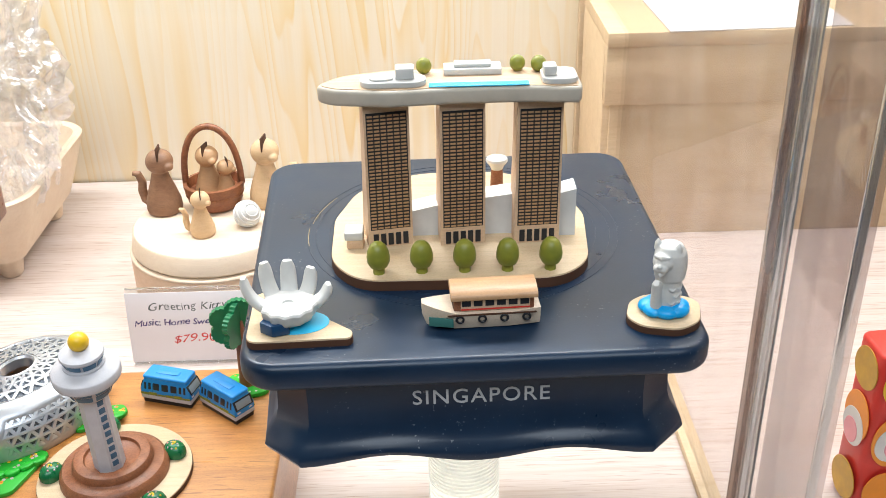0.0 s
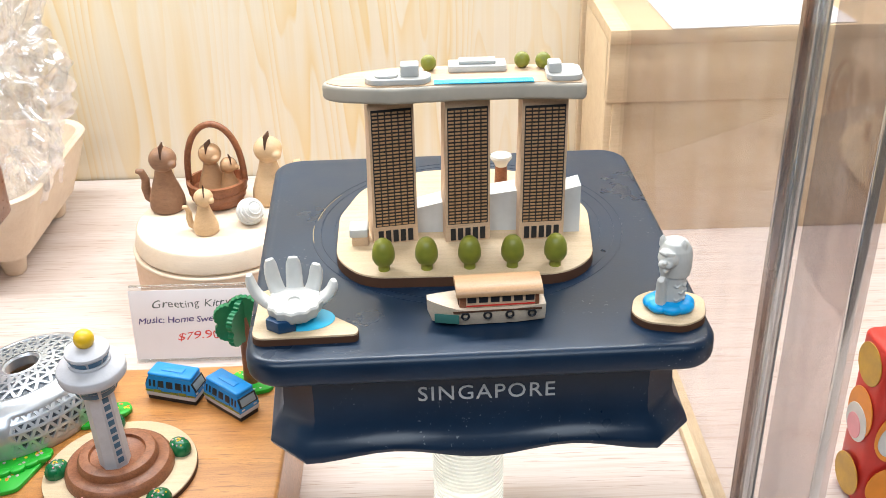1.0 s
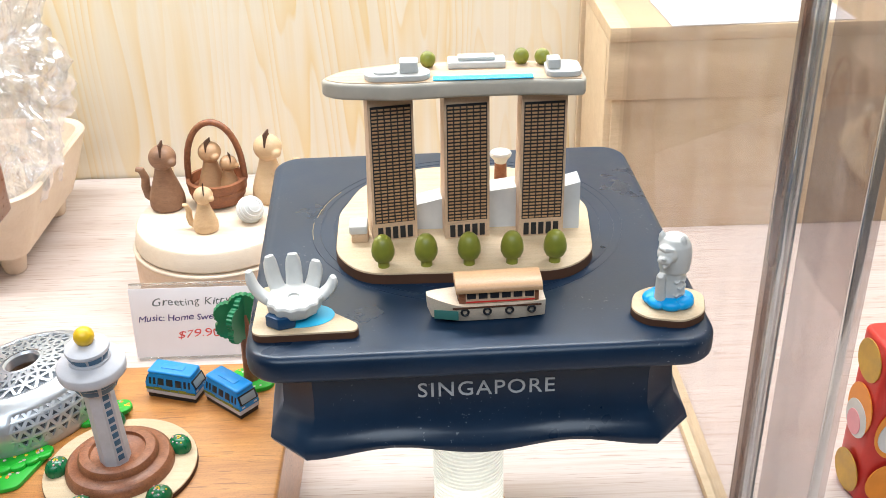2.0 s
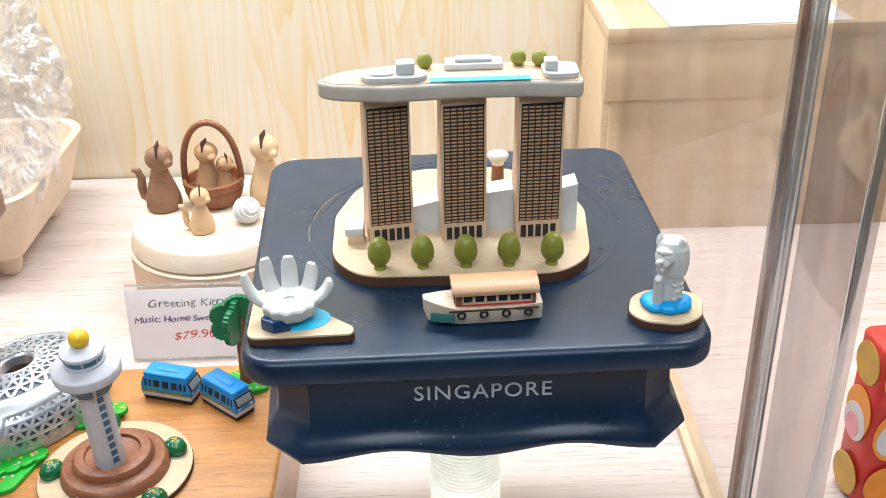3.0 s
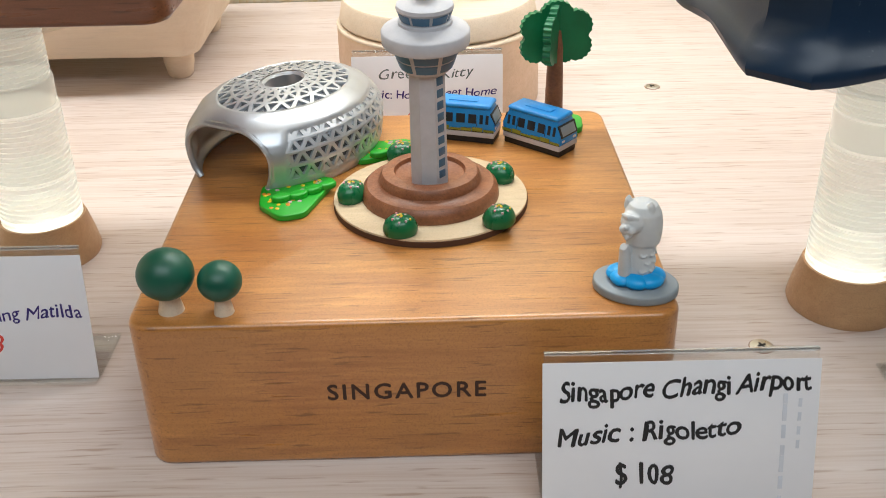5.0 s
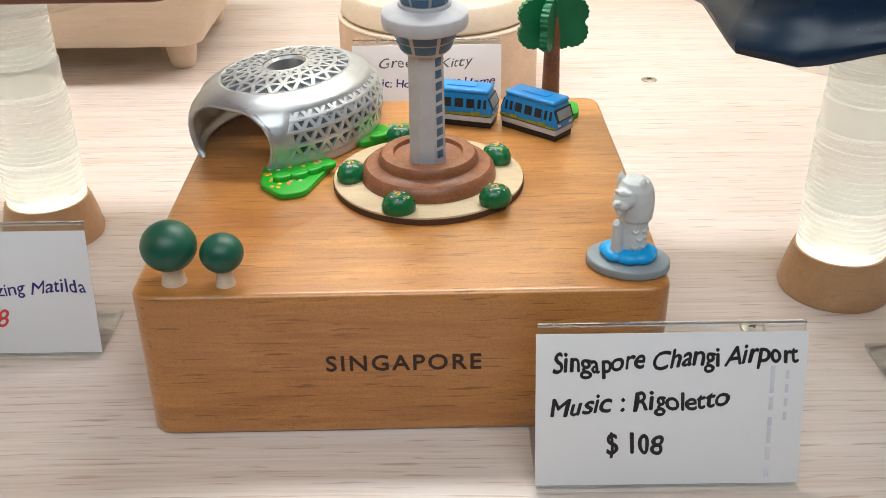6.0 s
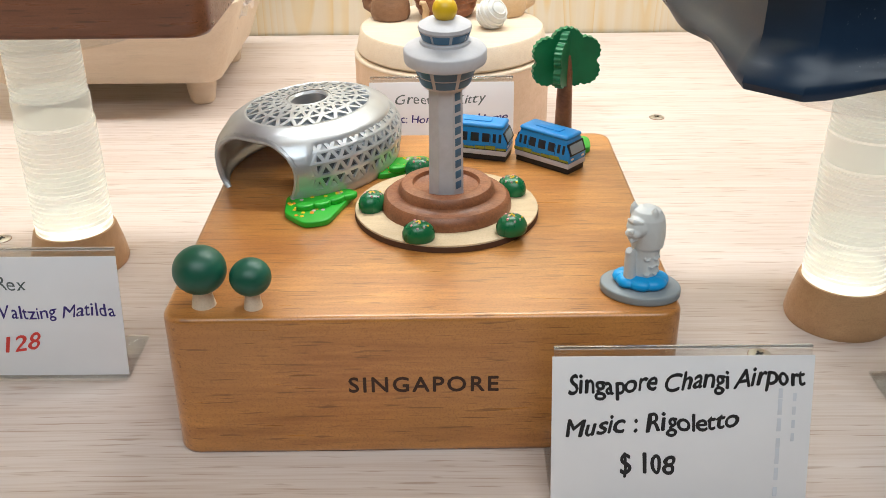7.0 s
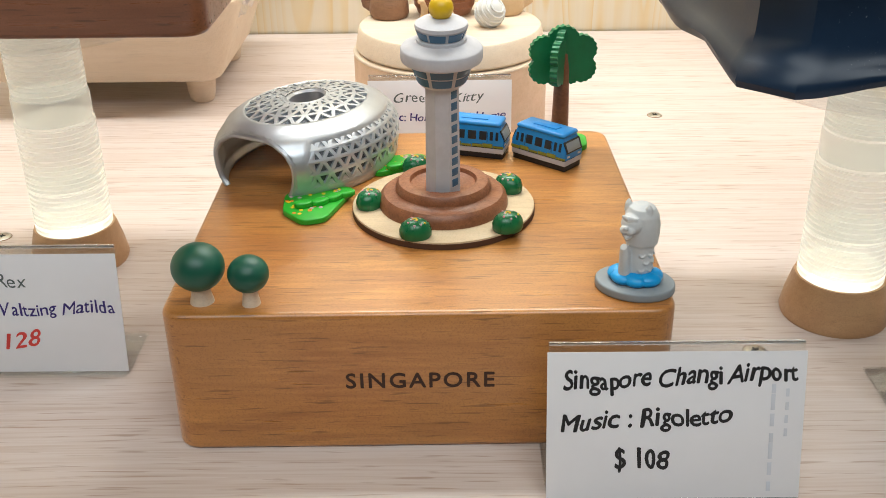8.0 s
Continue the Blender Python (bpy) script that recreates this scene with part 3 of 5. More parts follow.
    part("entrance_block", block(0.0075, 0.0090, 0.0060, 0.0004, -0.0485, -0.0245, 0.0055), M_BEECH, t)
    part("entrance_roof", block(0.0085, 0.0100, 0.0040, 0.0006, -0.0490, -0.0245, 0.0100), M_WHITE, t, "", pose(0, 0, 0, 0, 0, 0))
    part("chimney", lathe([(0.0034, 0.0055), (0.0030, 0.0175), (0.0028, 0.018)]), M_CHERRY, t, "", pose(0.020, 0.030, 0))
    part("chimney_cap", lathe([(0.0030, 0.0178), (0.0036, 0.0195), (0.0052, 0.0215), (0.0056, 0.0225), (0.0050, 0.0235), (0.0010, 0.0238)]), M_WHITE, t, "", pose(0.020, 0.030, 0))
    return t


hotel()


def egg_tree(m):
    t = thing("toy_tree", m, "glossy olive green egg-shaped toy tree", "toy tree", "egg trees on the island")
    part("crown", lathe([(0.0028, 0.0030), (0.0040, 0.0036), (0.0050, 0.0058), (0.0051, 0.0080), (0.0046, 0.0108), (0.0036, 0.0132), (0.0022, 0.0146), (0.0004, 0.0150)], 28), M_OLIVE, t)
    part("trunk", lathe([(0.0026, 0.0), (0.0025, 0.0032)], 20), M_OLIVE, t)
    return t


e0 = egg_tree(pose(-0.0070, 0.394, NAVY_TOP + 0.0055))
for k in range(1, 5):
    copy_thing(e0, pose(-0.0070 + 0.01875 * k, 0.394, NAVY_TOP + 0.0055))


def petal(angle, reach, rise, width):
    """A blunt finger that leaves the cup outwards and bends up."""
    c, s = math.cos(radians(angle)), math.sin(radians(angle))
    rings = []
    for k in range(11):
        a = k / 10
        r = 0.0070 + reach * (1 - (1 - a) ** 2)
        z = 0.0120 + rise * a ** 1.5
        slope = math.atan2(1.5 * rise * max(a, 0.02) ** 0.5, 2 * reach * max(1 - a, 0.02))
        tip = (1, 0.98, 0.90, 0.62)[max(0, k - 7)]
        w, th = width * (1.18 - 0.20 * a) * tip, 0.0040 * (1 - 0.18 * a) * tip
        ring = []
        for px, pz in rrect(w, th, th * 0.49, 4):
            rr, zz = r - pz * math.sin(slope), z + pz * math.cos(slope)
            ring.append((c * rr - s * px, s * rr + c * px, zz))
        rings.append(ring)
    return loft(rings)


def lotus_museum():
    t = thing("museum_model", pose(-0.0405, 0.3605, NAVY_TOP), "white lotus-shaped museum model on a plywood plate", "building model")
    outline = rounded([(-0.0180, -0.0165), (0.0240, -0.0150), (0.0245, -0.0100), (-0.0140, 0.0230), (-0.0190, 0.0200)], 0.0055, 5)
    plate("base_plate", outline, 0.0, 0.0038, t, "pale plywood corner plate")
    part("pond", prism(ellipse(0.0135, 0.0090, 36, 0.0010, -0.0030), 0.0038, 0.0042, 0.0001, 1), M_WATER, t, "light blue painted pond")
    part("pavilion", prism(rounded([(-0.0125, -0.0105), (-0.0070, -0.0142), (-0.0005, -0.0122), (-0.0010, -0.0050), (-0.0100, -0.0050)], 0.0006, 2), 0.0042, 0.0092, 0.0004, 2), M_NAVYBLUE, t, "dark blue block")
    part("stem", lathe([(0.0062, 0.0042), (0.0058, 0.0080), (0.0070, 0.0120)], 30), M_WHITE, t)
    cup = [(0.0056, 0.0078), (0.0084, 0.0088), (0.0100, 0.0100), (0.0108, 0.0118), (0.0112, 0.0146), (0.0106, 0.0154), (0.0090, 0.0156), (0.0024, 0.0154), (0.0022, 0.0146)]
    n = 60
    bm = loft([[((r * (1 + (0.05 * math.cos(12 * 2 * math.pi * k / n) if r > 0.0095 else 0))) * math.cos(2 * math.pi * k / n), (r * (1 + (0.05 * math.cos(12 * 2 * math.pi * k / n) if r > 0.0095 else 0))) * math.sin(2 * math.pi * k / n), z) for k in range(n)] for r, z in cup])
    part("cup", bm, M_WHITE, t, "", pose(-0.0015, -0.0025, -0.0022))
    for angle, reach, rise, width in ((172, 0.0105, 0.0140, 0.0056), (132, 0.0080, 0.0160, 0.0062), (94, 0.0070, 0.0152, 0.0064), (56, 0.0082, 0.0125, 0.0062), (20, 0.0100, 0.0085, 0.0060)):
        part("petal", petal(angle, reach, rise, width), M_WHITE, t, "", pose(-0.0015, -0.0025, -0.0022))
    return t


lotus_museum()


def lion_fish(name, m, plate_outline, plate_mat, plate_h, body_mat, label, plywood):
    """A seated lion figure with a fish tail: one plain statue mesh on waves and a plate."""
    t = thing(name, m, label, "figurine", "lion statues")
    if plywood:
        plate("base_plate", plate_outline, 0.0, plate_h, t)
    else:
        part("base_plate", prism(plate_outline, 0.0, plate_h, 0.0008, 3), plate_mat, t, "slate grey oval plate")
    pool = part("water", prism(rounded(ellipse(0.0092, 0.0068, 18), 0.002, 2), plate_h, plate_h + 0.0042, 0.0012), M_BLUE, t, "bright blue painted water")
    for k in range(7):
        a = 2 * math.pi * k / 7 + 0.3
        part("wave", moved(lathe(ball_profile(0.0048, 0, 0.55, 8), 16), Matrix.Diagonal((1.12, 0.9, 1, 1))), M_BLUE, pool, "", pose(0.0062 * math.cos(a), 0.0042 * math.sin(a), plate_h + 0.0020, 0, 0, math.degrees(a) + 70))
    z = plate_h + 0.0025
    rings = []
    for h, rx, ry, ox, oy in ((0, 0.0058, 0.0050, 0.0004, 0.0008), (0.004, 0.0060, 0.0052, 0.0005, 0.0009), (0.0095, 0.0057, 0.0050, 0.0006, 0.0010), (0.0125, 0.0060, 0.0054, 0.0008, 0.0010), (0.0135, 0.0068, 0.0062, 0.0010, 0.0012), (0.0175, 0.0073, 0.0066, 0.0010, 0.0010), (0.0215, 0.0075, 0.0068, 0.0008, 0.0008), (0.0250, 0.0070, 0.0066, 0.0006, 0.0006), (0.0278, 0.0054, 0.0052, 0.0004, 0.0006), (0.0292, 0.0024, 0.0024, 0.0003, 0.0006)):
        rings.append([(ox + rx * math.cos(2 * math.pi * k / 28), oy + ry * math.sin(2 * math.pi * k / 28), z + h) for k in range(28)])
    bits = [loft(rings)]
    # cheeks, muzzle with nose and lip, brow, ears
    bits.append(moved(lathe(ball_profile(0.0050, 0, 0.86, 10), 20), pose(-0.0016, -0.0036, z + 0.0222)))
    for mx in (-0.0036, -0.0012):
        bits.append(moved(lathe(ball_profile(0.0021, 0, 0.80, 8), 14), pose(mx, -0.0080, z + 0.0208)))
    bits.append(moved(lathe(ball_profile(0.0012, 0, 0.7, 6), 12), pose(-0.0026, -0.0096, z + 0.0222)))
    bits.append(tube([(-0.0044, -0.0070, z + 0.0186), (-0.0024, -0.0088, z + 0.0180), (-0.0004, -0.0072, z + 0.0186)], [0.0007, 0.0011, 0.0007], 8))
    bits.append(tube([(-0.0056, -0.0056, z + 0.0250), (-0.0024, -0.0080, z + 0.0254), (0.0012, -0.0066, z + 0.0250)], [0.0006, 0.0011, 0.0006], 8))
    for ex, ey in ((-0.0052, -0.0002), (0.0042, -0.0022)):
        bits.append(moved(lathe([(0.0017, -0.002), (0.0015, 0.001), (0.0004, 0.0026)], 12), pose(ex, ey, z + 0.0276)))
    # raised front leg and the chest below it
    bits.append(tube([(-0.0034, -0.0046, z), (-0.0036, -0.0050, z + 0.0060), (-0.0036, -0.0056, z + 0.0118), (-0.0038, -0.0070, z + 0.0134)], [0.0026, 0.0024, 0.0022, 0.0015], 12))
    # fish scales as small raised bows
    for row in range(3):
        for col in range(3):
            a = radians(-62 + 40 * col + 20 * (row % 2))
            bow = []
            for q in range(7):
                b = a + radians(-13 + 26 * q / 6)
                bow.append((0.0006 + 0.0061 * math.cos(b), 0.0010 + 0.0053 * math.sin(b), z + 0.0036 + 0.0031 * row - 0.0009 * math.sin(math.pi * q / 6)))
            bits.append(tube(bow, 0.00042, 6))
    blended(part("statue", moved(join(*bits), pose(0, 0, 0, 0, 0, -8) @ Matrix.Diagonal((0.90, 0.92, 1.0, 1))), body_mat, t), 0.00030, 2)
    return t


lion_fish("lion_statue", pose(0.1105, 0.3590, NAVY_TOP, 0, 0, -12), rounded([(-0.0150, -0.0070), (-0.0085, -0.0128), (0.0066, -0.0132), (0.0146, -0.0056), (0.0146, 0.0092), (0.0085, 0.0136), (-0.0075, 0.0124), (-0.0142, 0.0056)], 0.010, 5), None, 0.0038, M_WHITE, "white lion statue on blue waves and plywood plate", True)


def bumboat():
    t = thing("toy_boat", pose(0.0355, 0.3610, NAVY_TOP + 0.0008, 0, 0, 3), "small wooden river boat with printed windows", "toy boat")
    L = 0.0480
    rings = []
    for k in range(17):
        a = k / 16
        x = -L / 2 + L * a
        w = 0.0082 * min(1, (0.12 + a * 3.2)) ** 0.7 * (1 - 0.25 * max(0, a - 0.75) / 0.25)
        sheer = 0.0078 + 0.0042 * max(0, 0.4 - a) ** 1.5 * 2.5 + 0.0012 * max(0, a - 0.7)
        rings.append([(x + 0.002 * (1 - a) ** 4, -w * 0.72, 0.0), (x, -w * 0.95, sheer * 0.55), (x, -w, sheer), (x, w, sheer), (x, w * 0.95, sheer * 0.55), (x + 0.002 * (1 - a) ** 4, w * 0.72, 0.0)])
    hull = part("hull", loft(rings), M_MAPLE, t)
    for sy in (-1, 1):
        part("stripe", block(0.036, 0.0003, 0.0008, 0.00005, 0.004, sy * 0.00815, 0.0070), M_BURNT, hull)
        for k, x in enumerate((-0.009, 0.0, 0.009, 0.018)):
            ring = tube([(x + 0.0014 * math.cos(a * math.pi / 8), sy * 0.0082, 0.0054 + 0.0014 * math.sin(a * math.pi / 8)) for a in range(17)], 0.0005, 6)
            part("tyre_fender", ring, M_BLACK, hull)
    part("bow_print", block(0.0100, 0.0003, 0.0042, 0.0001), M_TEAL, hull, "teal printed bow panel", pose(-0.0165, -0.0072, 0.0020, 0, 0, -14))
    part("cabin", block(0.0325, 0.0120, 0.0075, 0.0003, 0.0050, 0, 0.0078), M_CHERRY, t)
    for sy in (-1, 1):
        part("side_wall", block(0.0280, 0.0004, 0.0062, 0.0001, 0.0055, sy * 0.0062, 0.0082), M_BEECH, t)
        for k in range(6):
            part("window", block(0.0036, 0.0004, 0.0032, 0.0001, -0.0062 + 0.0047 * k, sy * 0.0064, 0.0104), M_WINDOWBLACK, t)
        part("red_line", block(0.0280, 0.0004, 0.0007, 0.0001, 0.0055, sy * 0.0064, 0.0086), M_RED, t)
    part("opening", block(0.0005, 0.0085, 0.0050, 0.0001, -0.0113, 0, 0.0084), M_BURNT, t)
    arch = [(0.0078 * math.sin(radians(a)), 0.0146 + 0.0030 * math.cos(radians(a))) for a in range(-90, 91, 15)]
    lo = [[(x, y, z) for y, z in arch] + [(x, y, 0.0138) for y, z in arch[::-1]] for x in (-0.0125, 0.0225)]
    part("roof", loft(lo), M_TAN, t, "curved bare wood roof")
    return t


bumboat()


# ---- acacia music box with the airport ----
ACACIA = pose(-0.1660, 0.4360, 0.0, 0, 0, 0.6)
ACACIA_TOP = 0.0612


def acacia_box():
    t = thing("music_box", ACACIA, "honey-brown acacia wood music box with engraved front", "music box")
    part("body", prism(rrect(0.192, 0.188, 0.0085, 6), 0.0, ACACIA_TOP, 0.0022, 4), M_ACACIA, t)
    part("lettering", thickened(lettering("SINGAPORE", 0.0094, 0.0001, align="CENTER", spacing=1.18), 0.00016), M_ENGRAVED, t, "burnt engraved word on the front", pose(0.0, -0.0941, 0.0285, 90, 0, 0), smooth=False)
    return t


acacia_box()


def inside(outline, x, y):
    hit = False
    for (x0, y0), (x1, y1) in zip(outline, outline[1:] + outline[:1]):
        if (y0 > y) != (y1 > y) and x < (x1 - x0) * (y - y0) / (y1 - y0) + x0:
            hit = not hit
    return hit


def curved_pane(r0, z0, r1, z1, a0, a1, steps=6):
    """A window pane bent round a cone, from angle a0 to a1."""
    rings = []
    for k in range(steps + 1):
        a = radians(a0 + (a1 - a0) * k / steps)
        rings.append([((r + d) * math.cos(a), (r + d) * math.sin(a), z) for r, z, d in ((r0, z0, 0.00022), (r1, z1, 0.00022), (r1, z1, -0.0006), (r0, z0, -0.0006))])
    return loft(rings)


def control_tower():
    t = thing("control_tower", pose(-0.1560, 0.4325, ACACIA_TOP), "pale grey airport control tower on a stepped brown base", "building model")
    plate("round_plate", ellipse(0.0402, 0.0402, 64), 0.0, 0.0034, t, "round pale plywood plate")
    part("stepped_base", lathe([(0.0285, 0.0034), (0.0285, 0.0050), (0.0278, 0.0078), (0.0262, 0.0092), (0.0222, 0.0094), (0.0210, 0.0104), (0.0208, 0.0125), (0.0196, 0.0142), (0.0172, 0.0148), (0.0148, 0.0146), (0.0142, 0.0128), (0.0130, 0.0122), (0.0010, 0.0122)], 64), M_CHERRY, t, "stepped reddish-brown turned base")
    lean = pose(0, -0.0045, 0.012, 4.0, 0, 0) @ pose(0, 0, -0.012)
    shaft = part("shaft", lathe([(0.0080, 0.0120), (0.0074, 0.0640)], 8), M_TOWERGREY, t, "", lean @ pose(0, 0, 0, 0, 0, 22.5), smooth=False)
    for face in (45, -135):
        for k in range(9):
            c = pose(0, 0, 0, 0, 0, face - 22.5) @ pose(0, -0.0073 + 0.00006 * k, 0.0160 + 0.0050 * k)
            part("shaft_window", block(0.0034, 0.0004, 0.0034, 0.0001), M_WINBLUE, shaft, "", c)
    pod = part("pod", lathe([(0.0074, 0.0606), (0.0092, 0.0612), (0.0100, 0.0622), (0.0130, 0.0706), (0.0157, 0.0711), (0.0165, 0.0716), (0.0168, 0.0726), (0.0168, 0.0763), (0.0163, 0.0771), (0.0116, 0.0789), (0.0103, 0.0793), (0.0102, 0.0804), (0.0086, 0.0808)], 56), M_TOWERGREY, t, "", lean)
    for k in range(7):
        for z0, z1 in ((0.0625, 0.0660), (0.0667, 0.0703)):
            ra, rb = (0.0100 + (z - 0.0622) * 0.357 for z in (z0, z1))
            part("pod_window", curved_pane(ra, z0, rb, z1, 360 / 7 * k - 111, 360 / 7 * k - 111 + 43), M_WINBLUE, pod)
    cab = part("cabin", lathe([(0.0084, 0.0800), (0.0090, 0.0808), (0.0104, 0.0846), (0.0109, 0.0853), (0.0106, 0.0866), (0.0082, 0.0881), (0.0046, 0.0889), (0.0010, 0.0891)], 48), M_TOWERGREY, t, "", lean)
    for k in range(8):
        part("cabin_window", curved_pane(0.0091, 0.0811, 0.0103, 0.0843, 45 * k - 118, 45 * k - 118 + 38), M_WINBLUE, cab)
    part("beacon_ball", lathe(ball_profile(0.0050, 0.0926), 28), M_YELLOW, t, "bright yellow ball", lean)
    return t


control_tower()


def bush(m):
    t = thing("toy_bush", m, "glossy green toy bush with painted flowers", "toy bush", "bushes round the tower")
    prof = [(0.0058, 0.0), (0.0064, 0.0012), (0.0064, 0.0034), (0.0054, 0.0058), (0.0034, 0.0074), (0.0008, 0.0078)]
    part("dome", moved(lathe(prof, 28), Matrix.Diagonal((1.06, 0.86, 1, 1))), M_BUSH, t)
    rnd = random.Random(4)
    for k in range(16):
        a, q = rnd.uniform(0, 6.28), rnd.uniform(0.0004, 0.0050)
        z = float(np.interp(q, (0.0008, 0.0034, 0.0054), (0.0079, 0.0075, 0.0059)))
        part("painted_flower", lathe([(0.0006, -0.0006), (0.0005, 0.0001)], 7), (M_YELLOW, M_PINK, M_PALEPINK)[k % 3], t, "", pose(1.06 * q * math.cos(a), 0.86 * q * math.sin(a), z))
    return t


b0 = bush(pose(-0.1885, 0.4290, ACACIA_TOP + 0.0034, 0, 0, 60))
for x, y, a in ((-0.1675, 0.3985, 5), (-0.1290, 0.4045, 25), (-0.1265, 0.4450, -40), (-0.1690, 0.4680, 20)):
    copy_thing(b0, pose(x, y, ACACIA_TOP + 0.0034, 0, 0, a))


def round_tree(r, m):
    t = thing("toy_tree", m, "dark green ball-shaped toy tree with pale trunk", "toy tree", "ball trees on the acacia box")
    part("trunk", lathe([(0.0052 * r / 0.0112, 0.0), (0.0042 * r / 0.0112, 0.0040), (0.0046 * r / 0.0112, 0.0090)], 24), M_MAPLE, t)
    part("crown", lathe(ball_profile(r, 0.0056 + r * 0.92, 0.92, 16, -75, 90), 36), M_PINEGREEN, t)
    return t


round_tree(0.0099, pose(-0.2465, 0.3520, ACACIA_TOP))
round_tree(0.0077, pose(-0.2277, 0.3500, ACACIA_TOP))
lion_fish("lion_statue", pose(-0.0830, 0.3600, ACACIA_TOP, 0, 0, -20), ellipse(0.0152, 0.0122, 40), M_STATEGREY, 0.0036, M_GREYWHITE, "grey-white lion statue on blue waves and grey plate", False)


def leaf_tree():
    t = thing("toy_tree", pose(-0.0970, 0.5100, ACACIA_TOP), "green layered cut-out toy tree with brown trunk", "toy tree")
    outline = rounded([(-0.0150, 0.0020), (-0.0090, -0.0095), (0.0030, -0.0125), (0.0135, -0.0090), (0.0145, 0.0075), (0.0030, 0.0105), (-0.0100, 0.0100)], 0.006, 4)
    g = part("grass_plate", prism(outline, 0.0, 0.0030, 0.0006), M_GRASS, t, "bright green plate with painted flowers")
    rnd = random.Random(9)
    for k in range(26):
        x, y = rnd.uniform(-0.014, 0.014), rnd.uniform(-0.012, 0.010)
        if inside(shrink(outline, 0.0015), x, y):
            part("painted_flower", lathe([(0.0008, 0.0), (0.0006, 0.0002)], 7), (M_YELLOW, M_WHITE, M_ORANGE)[k % 3], g, "", pose(x, y, 0.0030))
    part("trunk", lathe([(0.0050, 0.0028), (0.0044, 0.0100), (0.0039, 0.0280), (0.0036, 0.0400), (0.0026, 0.0480), (0.0006, 0.0490)], 20), M_CHERRY, t, "reddish-brown trunk")
    for turn, size in ((-4, 1.04), (56, 0.96)):
        pts = []
        for k in range(200):
            a = 2 * math.pi * k / 200
            low = math.exp(-((math.degrees(a) - 270) / 22) ** 2)
            rr = 0.0152 * size * (1 - 0.34 * low) * (0.87 + 0.21 * abs(math.cos(3 * (a - math.pi / 2))) ** 0.7 + 0.020 * math.cos(40 * a))
            pts.append((rr * 1.06 * math.cos(a), rr * 0.98 * math.sin(a) + 0.0450))
        lo = [[(x, yy, z) for x, z in pts] for yy in (-0.0018, 0.0018)]
        part("leaf_slice", loft(lo), M_LEAF, t, "", pose(0, 0, 0, 0, 0, turn + 12), smooth=False)
    return t


leaf_tree()


def flower_patch(m, outline, ridge, seed):
    t = thing("grass_patch", m, "bright green wooden grass patch with painted flowers", "toy lawn", "grass patches by the stadium")
    part("plate", prism(outline, 0.0, 0.0028, 0.0006), M_GRASS, t)
    bits = [moved(prism(rounded(ellipse(0.0042, 0.0026, 14), 0.001, 2), 0.0024, 0.0052, 0.0008), pose(x + 0.0035, y - 0.0045, 0, 0, 0, a)) for x, y, a in ridge]
    part("hedge", join(*bits), M_GRASS, t, "raised wavy green hedge")
    rnd, n = random.Random(seed), 0
    while n < 34:
        x, y = rnd.uniform(-0.03, 0.03), rnd.uniform(-0.02, 0.02)
        if inside(shrink(outline, 0.0014), x, y):
            part("painted_flower", lathe([(0.0010, 0.0), (0.0008, 0.0002)], 7), (M_YELLOW, M_ORANGE, M_PALEPINK)[n % 3], t, "", pose(x, y, 0.0028))
            n += 1
    return t


flower_patch(pose(-0.2130, 0.4370, ACACIA_TOP), rounded([(-0.0140, -0.0100), (-0.0040, -0.0215), (0.0060, -0.0180), (0.0160, 0.0130), (0.0120, 0.0160), (-0.0155, 0.0090)], 0.006, 4), ((-0.0085, -0.0020, 20), (-0.0015, 0.0005, 30), (0.0045, 0.0055, 45), (0.0095, 0.0095, 30)), 5)
flower_patch(pose(-0.1790, 0.4820, ACACIA_TOP), rounded([(-0.0170, -0.0080), (-0.0080, -0.0130), (0.0100, -0.0060), (0.0165, 0.0040), (0.0120, 0.0110), (-0.0040, 0.0080)], 0.005, 4), ((-0.0040, -0.0040, 20), (0.0030, -0.0010, 30), (0.0090, 0.0025, 30)), 6)


